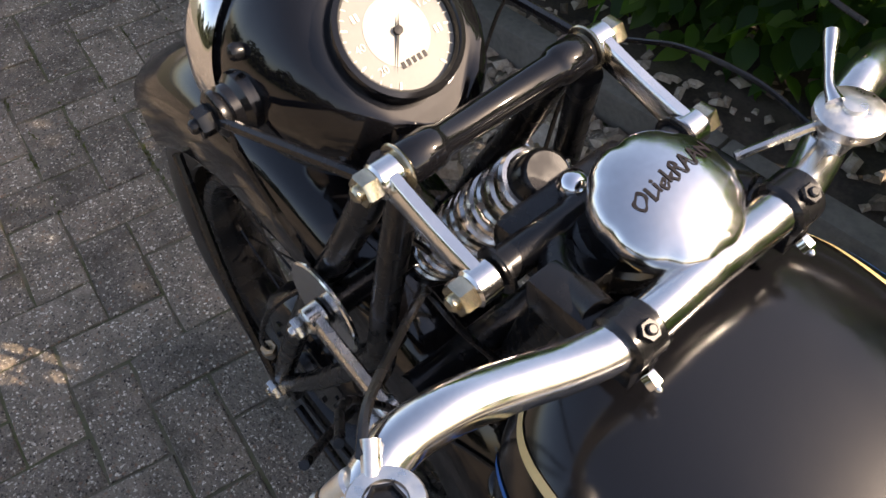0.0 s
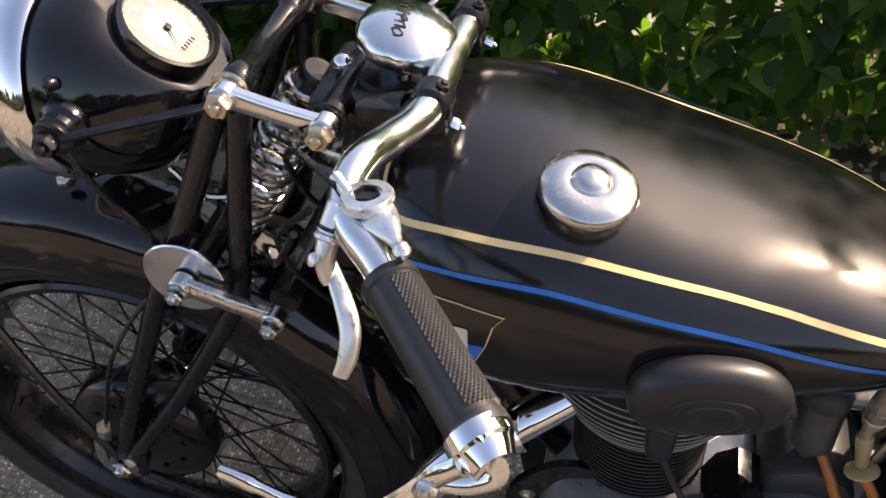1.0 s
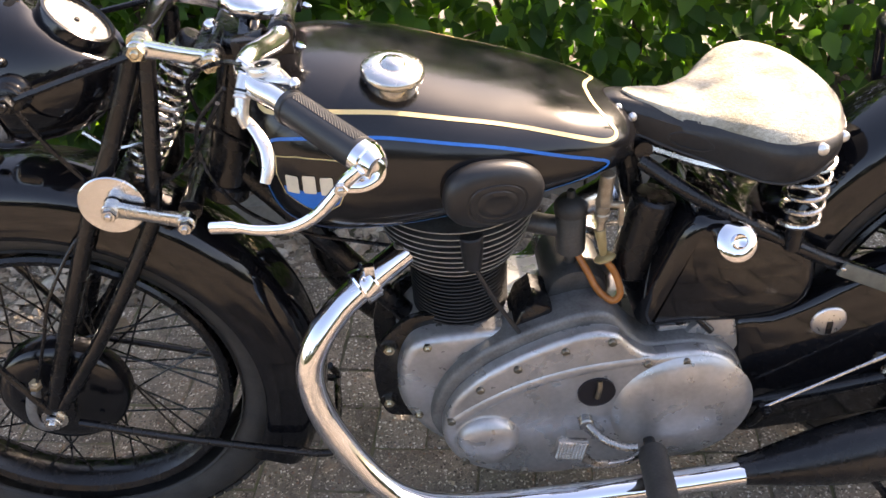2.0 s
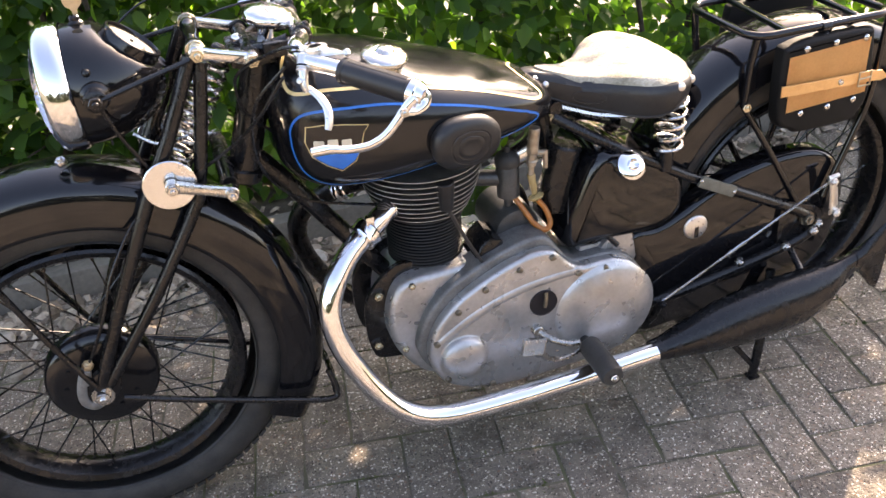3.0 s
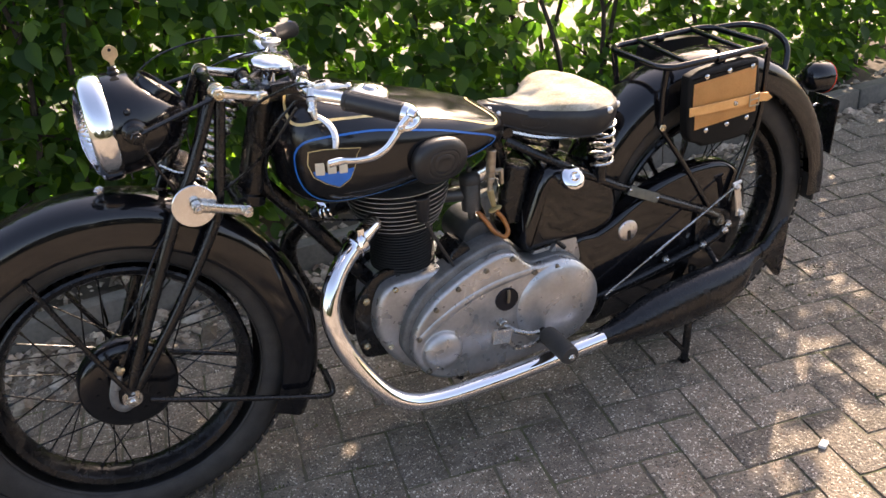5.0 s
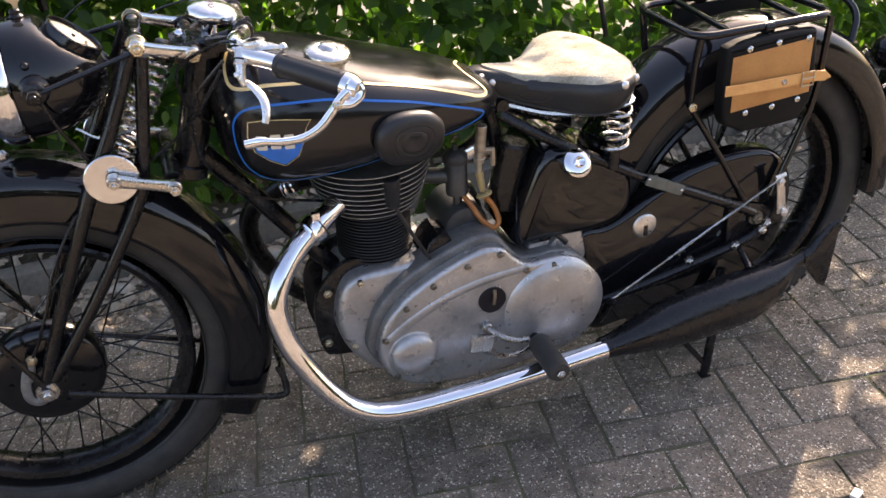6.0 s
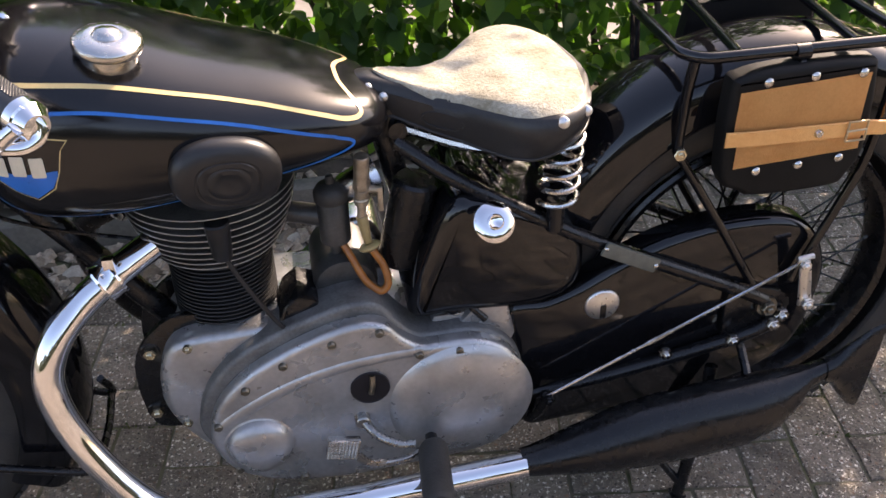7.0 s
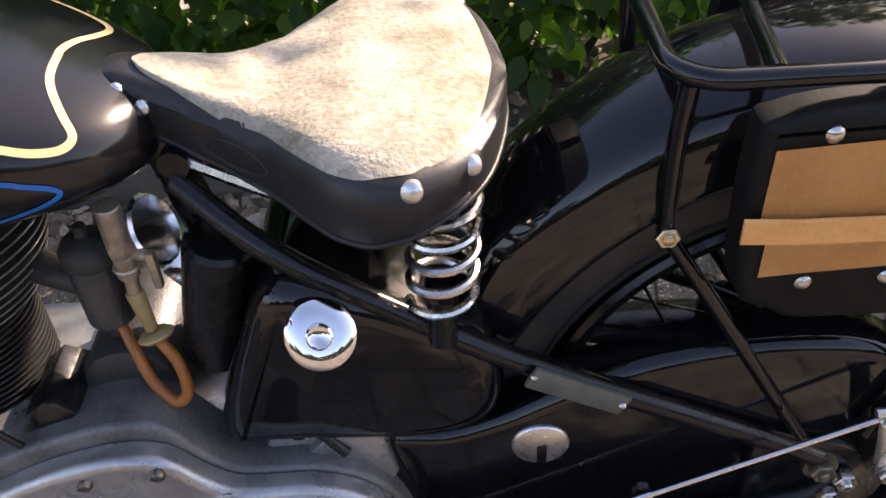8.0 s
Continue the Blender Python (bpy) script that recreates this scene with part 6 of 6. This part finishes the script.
def leaves(n, lo, hi, size, keep, name, parent, material):
    out_v, out_f = [], []
    shape = np.array([(0, 0, 0), (0.30, 0.22, 0.05), (0.36, 0.5, 0.07), (0.22, 0.8, 0.04), (0, 1.12, -0.05), (-0.22, 0.8, 0.04), (-0.36, 0.5, 0.07), (-0.30, 0.22, 0.05), (0, 0.5, 0)])
    faces = [(0, 1, 8), (1, 2, 8), (2, 3, 8), (3, 4, 8), (4, 5, 8), (5, 6, 8), (6, 7, 8), (7, 0, 8)]
    for k in range(n):
        c = nr.uniform(lo, hi)
        if not keep(c):
            continue
        s = size * nr.uniform(0.55, 1.25)
        e = Euler((nr.uniform(-0.5, 1.1) - 0.9, nr.normal(0, 0.5), nr.normal(0, 0.9) + math.pi))
        m = np.array(e.to_matrix())
        pts = (shape * s) @ m.T + c
        b = len(out_v)
        out_v += pts.tolist()
        out_f += [tuple(b + i for i in f) for f in faces]
    me = bpy.data.meshes.new(name)
    me.from_pydata(out_v, [], out_f)
    me.materials.append(material)
    me.polygons.foreach_set("use_smooth", [True] * len(me.polygons))
    ob = new(name, me)
    ob.parent = parent
    ob["kind"] = "stuff"


def in_hedge(c):
    x, y, z = c
    # the unseen top is shaped by where sun and shade should fall
    top = 1.95 + 0.10 * noise.noise((x * 1.3, 0, 3)) + 0.08 * noise.noise((x * 4, y * 4, 3))
    top -= 0.36 * max(0, 1 - abs(x - 2.62) / 0.5) + 0.40 * min(1, max(0, (1.75 - x) / 0.3))
    if 3.17 < x < 3.42:
        top += 0.55                                      # an unseen taller stretch, added to keep the sun off the paving
    elif x > 3.42:
        top -= 0.20 + 0.22 * noise.noise((x * 5, y * 3, 8))
    if y > 1.60 - (0.22 if z < 1.1 else 0.17) * min(1, max(0, (x - 0.3) / 0.4)):
        return False
    front = 0.98 + 0.10 * noise.noise((x * 2.2, z * 2.2, 1)) + 0.10 * max(0, 0.5 - z)
    if z > top or y < front or z < 0.10 + 0.10 * noise.noise((x * 3, y * 3, 9)):
        return False
    gap = Vector((x - 0.75, y - 0.09, z - 0.44))         # a hole that lets a shaft of sun through to the engine
    if (gap - sun_dir * gap.dot(sun_dir)).length < 0.13 + 0.05 * noise.noise((x * 6, y * 6, z * 6)):
        return False
    thin = noise.noise((x * 2.6, y * 2.6, z * 2.6))
    open_right = max(0, 1 - abs(x - 2.2) / 0.75) * max(0, 1 - abs(z - 0.55) / 0.45)
    open_left = max(0, 1 - abs(x + 0.05) / 0.4) * max(0, 1 - abs(z - 0.62) / 0.22)
    return thin > -0.50 + 0.68 * open_right + 0.55 * open_left + 0.10 * max(0, min(1, (x - 1.5) / 0.4)) - 0.15 * max(0, min(1, (0.6 - x) / 0.5))


leaves(92000, (-3.0, 0.86, 0.06), (5.6, 1.60, 1.55), 0.062, in_hedge, "foliage", hedge, leaf_mat)
leaves(24000, (-3.0, 0.9, 1.55), (5.6, 1.60, 2.7), 0.095, in_hedge, "foliage", hedge, leaf_mat)
bm = B()
for k in range(60):
    x, y = rnd.uniform(-3, 5), rnd.uniform(1.12, 1.45)
    pts = [(x, y, 0.03)]
    for q in range(7):
        pts.append((pts[-1][0] + rnd.gauss(0, 0.05), pts[-1][1] + rnd.gauss(0, 0.04), pts[-1][2] + rnd.uniform(0.18, 0.3)))
    sweep(bm, spline(pts, 3), lambda f: 0.011 * (1 - 0.7 * f), 6)
    for q in range(3):
        a = Vector(pts[rnd.randrange(1, 5)])
        e = a + Vector((rnd.gauss(0, 0.16), rnd.gauss(-0.05, 0.12), rnd.uniform(0.05, 0.22)))
        sweep(bm, [a, a.lerp(e, 0.5) + Vector((0, 0, 0.02)), e], lambda f: 0.005 * (1 - 0.6 * f), 5)
part("branches", bm, bark, hedge)

# the yard beyond the hedge
bm = B()
vs = [bm.verts.new(p) for p in ((-30, 1.485, 0.006), (30, 1.485, 0.006), (30, 30, 0.006), (-30, 30, 0.006))]
bm.faces.new(vs)
far_paving = mat("pale_paving", (0.26, 0.24, 0.21), 0.9, color2=(0.16, 0.145, 0.13), scale=1.5, bump=0.5, bump_scale=40)
tagged(new("road", finish("road", bm, far_paving, 0)), "pale sunlit paving beyond the hedge", "road", kind="structure")

# a few larger pale stones by the kerb, and one white chip on the paving
stones = [(-0.30, 0.70, 0.030), (-0.16, 0.60, 0.022), (-0.05, 0.66, 0.018), (0.10, 0.76, 0.028), (0.22, 0.72, 0.024), (-0.42, 0.60, 0.020), (0.52, 0.72, 0.030), (0.64, 0.66, 0.024), (0.72, 0.74, 0.020), (-0.60, 0.72, 0.026), (0.98, 0.70, 0.022), (1.34, 0.68, 0.024)]
pale = mat("pale_stone", (0.42, 0.38, 0.32), 0.8, color2=(0.25, 0.22, 0.18), scale=30, bump=0.5, bump_scale=160)
for k, (x, y, r) in enumerate(stones):
    bm = B()
    bmesh.ops.create_icosphere(bm, subdivisions=2, radius=1.0)
    for v in bm.verts:
        q = v.co.copy()
        v.co = Vector((q.x * r * 1.25, q.y * r * 0.85, q.z * r * 0.45)) * (1 + 0.35 * noise.noise(q * 1.4 + Vector((k * 3.1, 0, 0))))
    lowest = min(v.co.z for v in bm.verts)
    ob = thing("stone", bm, pale, "pale broken stone lying by the kerb", "stone", "stones along the kerb", 30)
    ob.matrix_world = pose(x, y, -lowest - 0.002, 0, 0, 47 * k)
bm = box(B(), (-0.012, -0.008, 0.0), (0.012, 0.008, 0.009), 0.003)
white = mat("white_chip", (0.75, 0.74, 0.72), 0.7, var=0.15, scale=60)
ob = thing("stone_chip", bm, white, "small white stone chip on the paving", "stone")
ob.matrix_world = pose(1.328, -0.575, 0.0, 0, 0, 25)

# unseen brick-coloured wall, added to close the yard and brown the reflections
brick_wall = mat("brown_brick", (0.20, 0.105, 0.07), 0.9, color2=(0.12, 0.07, 0.05), scale=3, bump=0.5, bump_scale=30)
bm = box(B(), (-16, 8.0, -0.02), (5, 8.3, 2.6))
tagged(new("wall_north", finish("wall_north", bm, brick_wall, 0)), "unseen plain brown wall added for reflections", "wall", kind="structure")

# dark shrubs that close the yard on the near side
shrubs = tagged(new("shrub_row"), "row of tall dark green shrubs across the yard", "shrubs", kind="stuff")
dark_leaf = random_tint(mat("dark_leaf", (0.030, 0.042, 0.016), 0.6, var=0.4, scale=3), (0.4, 0.4, 0.4), (1.5, 1.5, 1.3))
leaves(9000, (-12, -9.5, 0.0), (14, -7.8, 4.6), 0.42, lambda c: c[2] < 2.1 + 1.4 * noise.noise((c[0] * 0.45, 0, 5)) + 0.7 * noise.noise((c[0] * 1.6, c[1], 5)), "foliage", shrubs, dark_leaf)
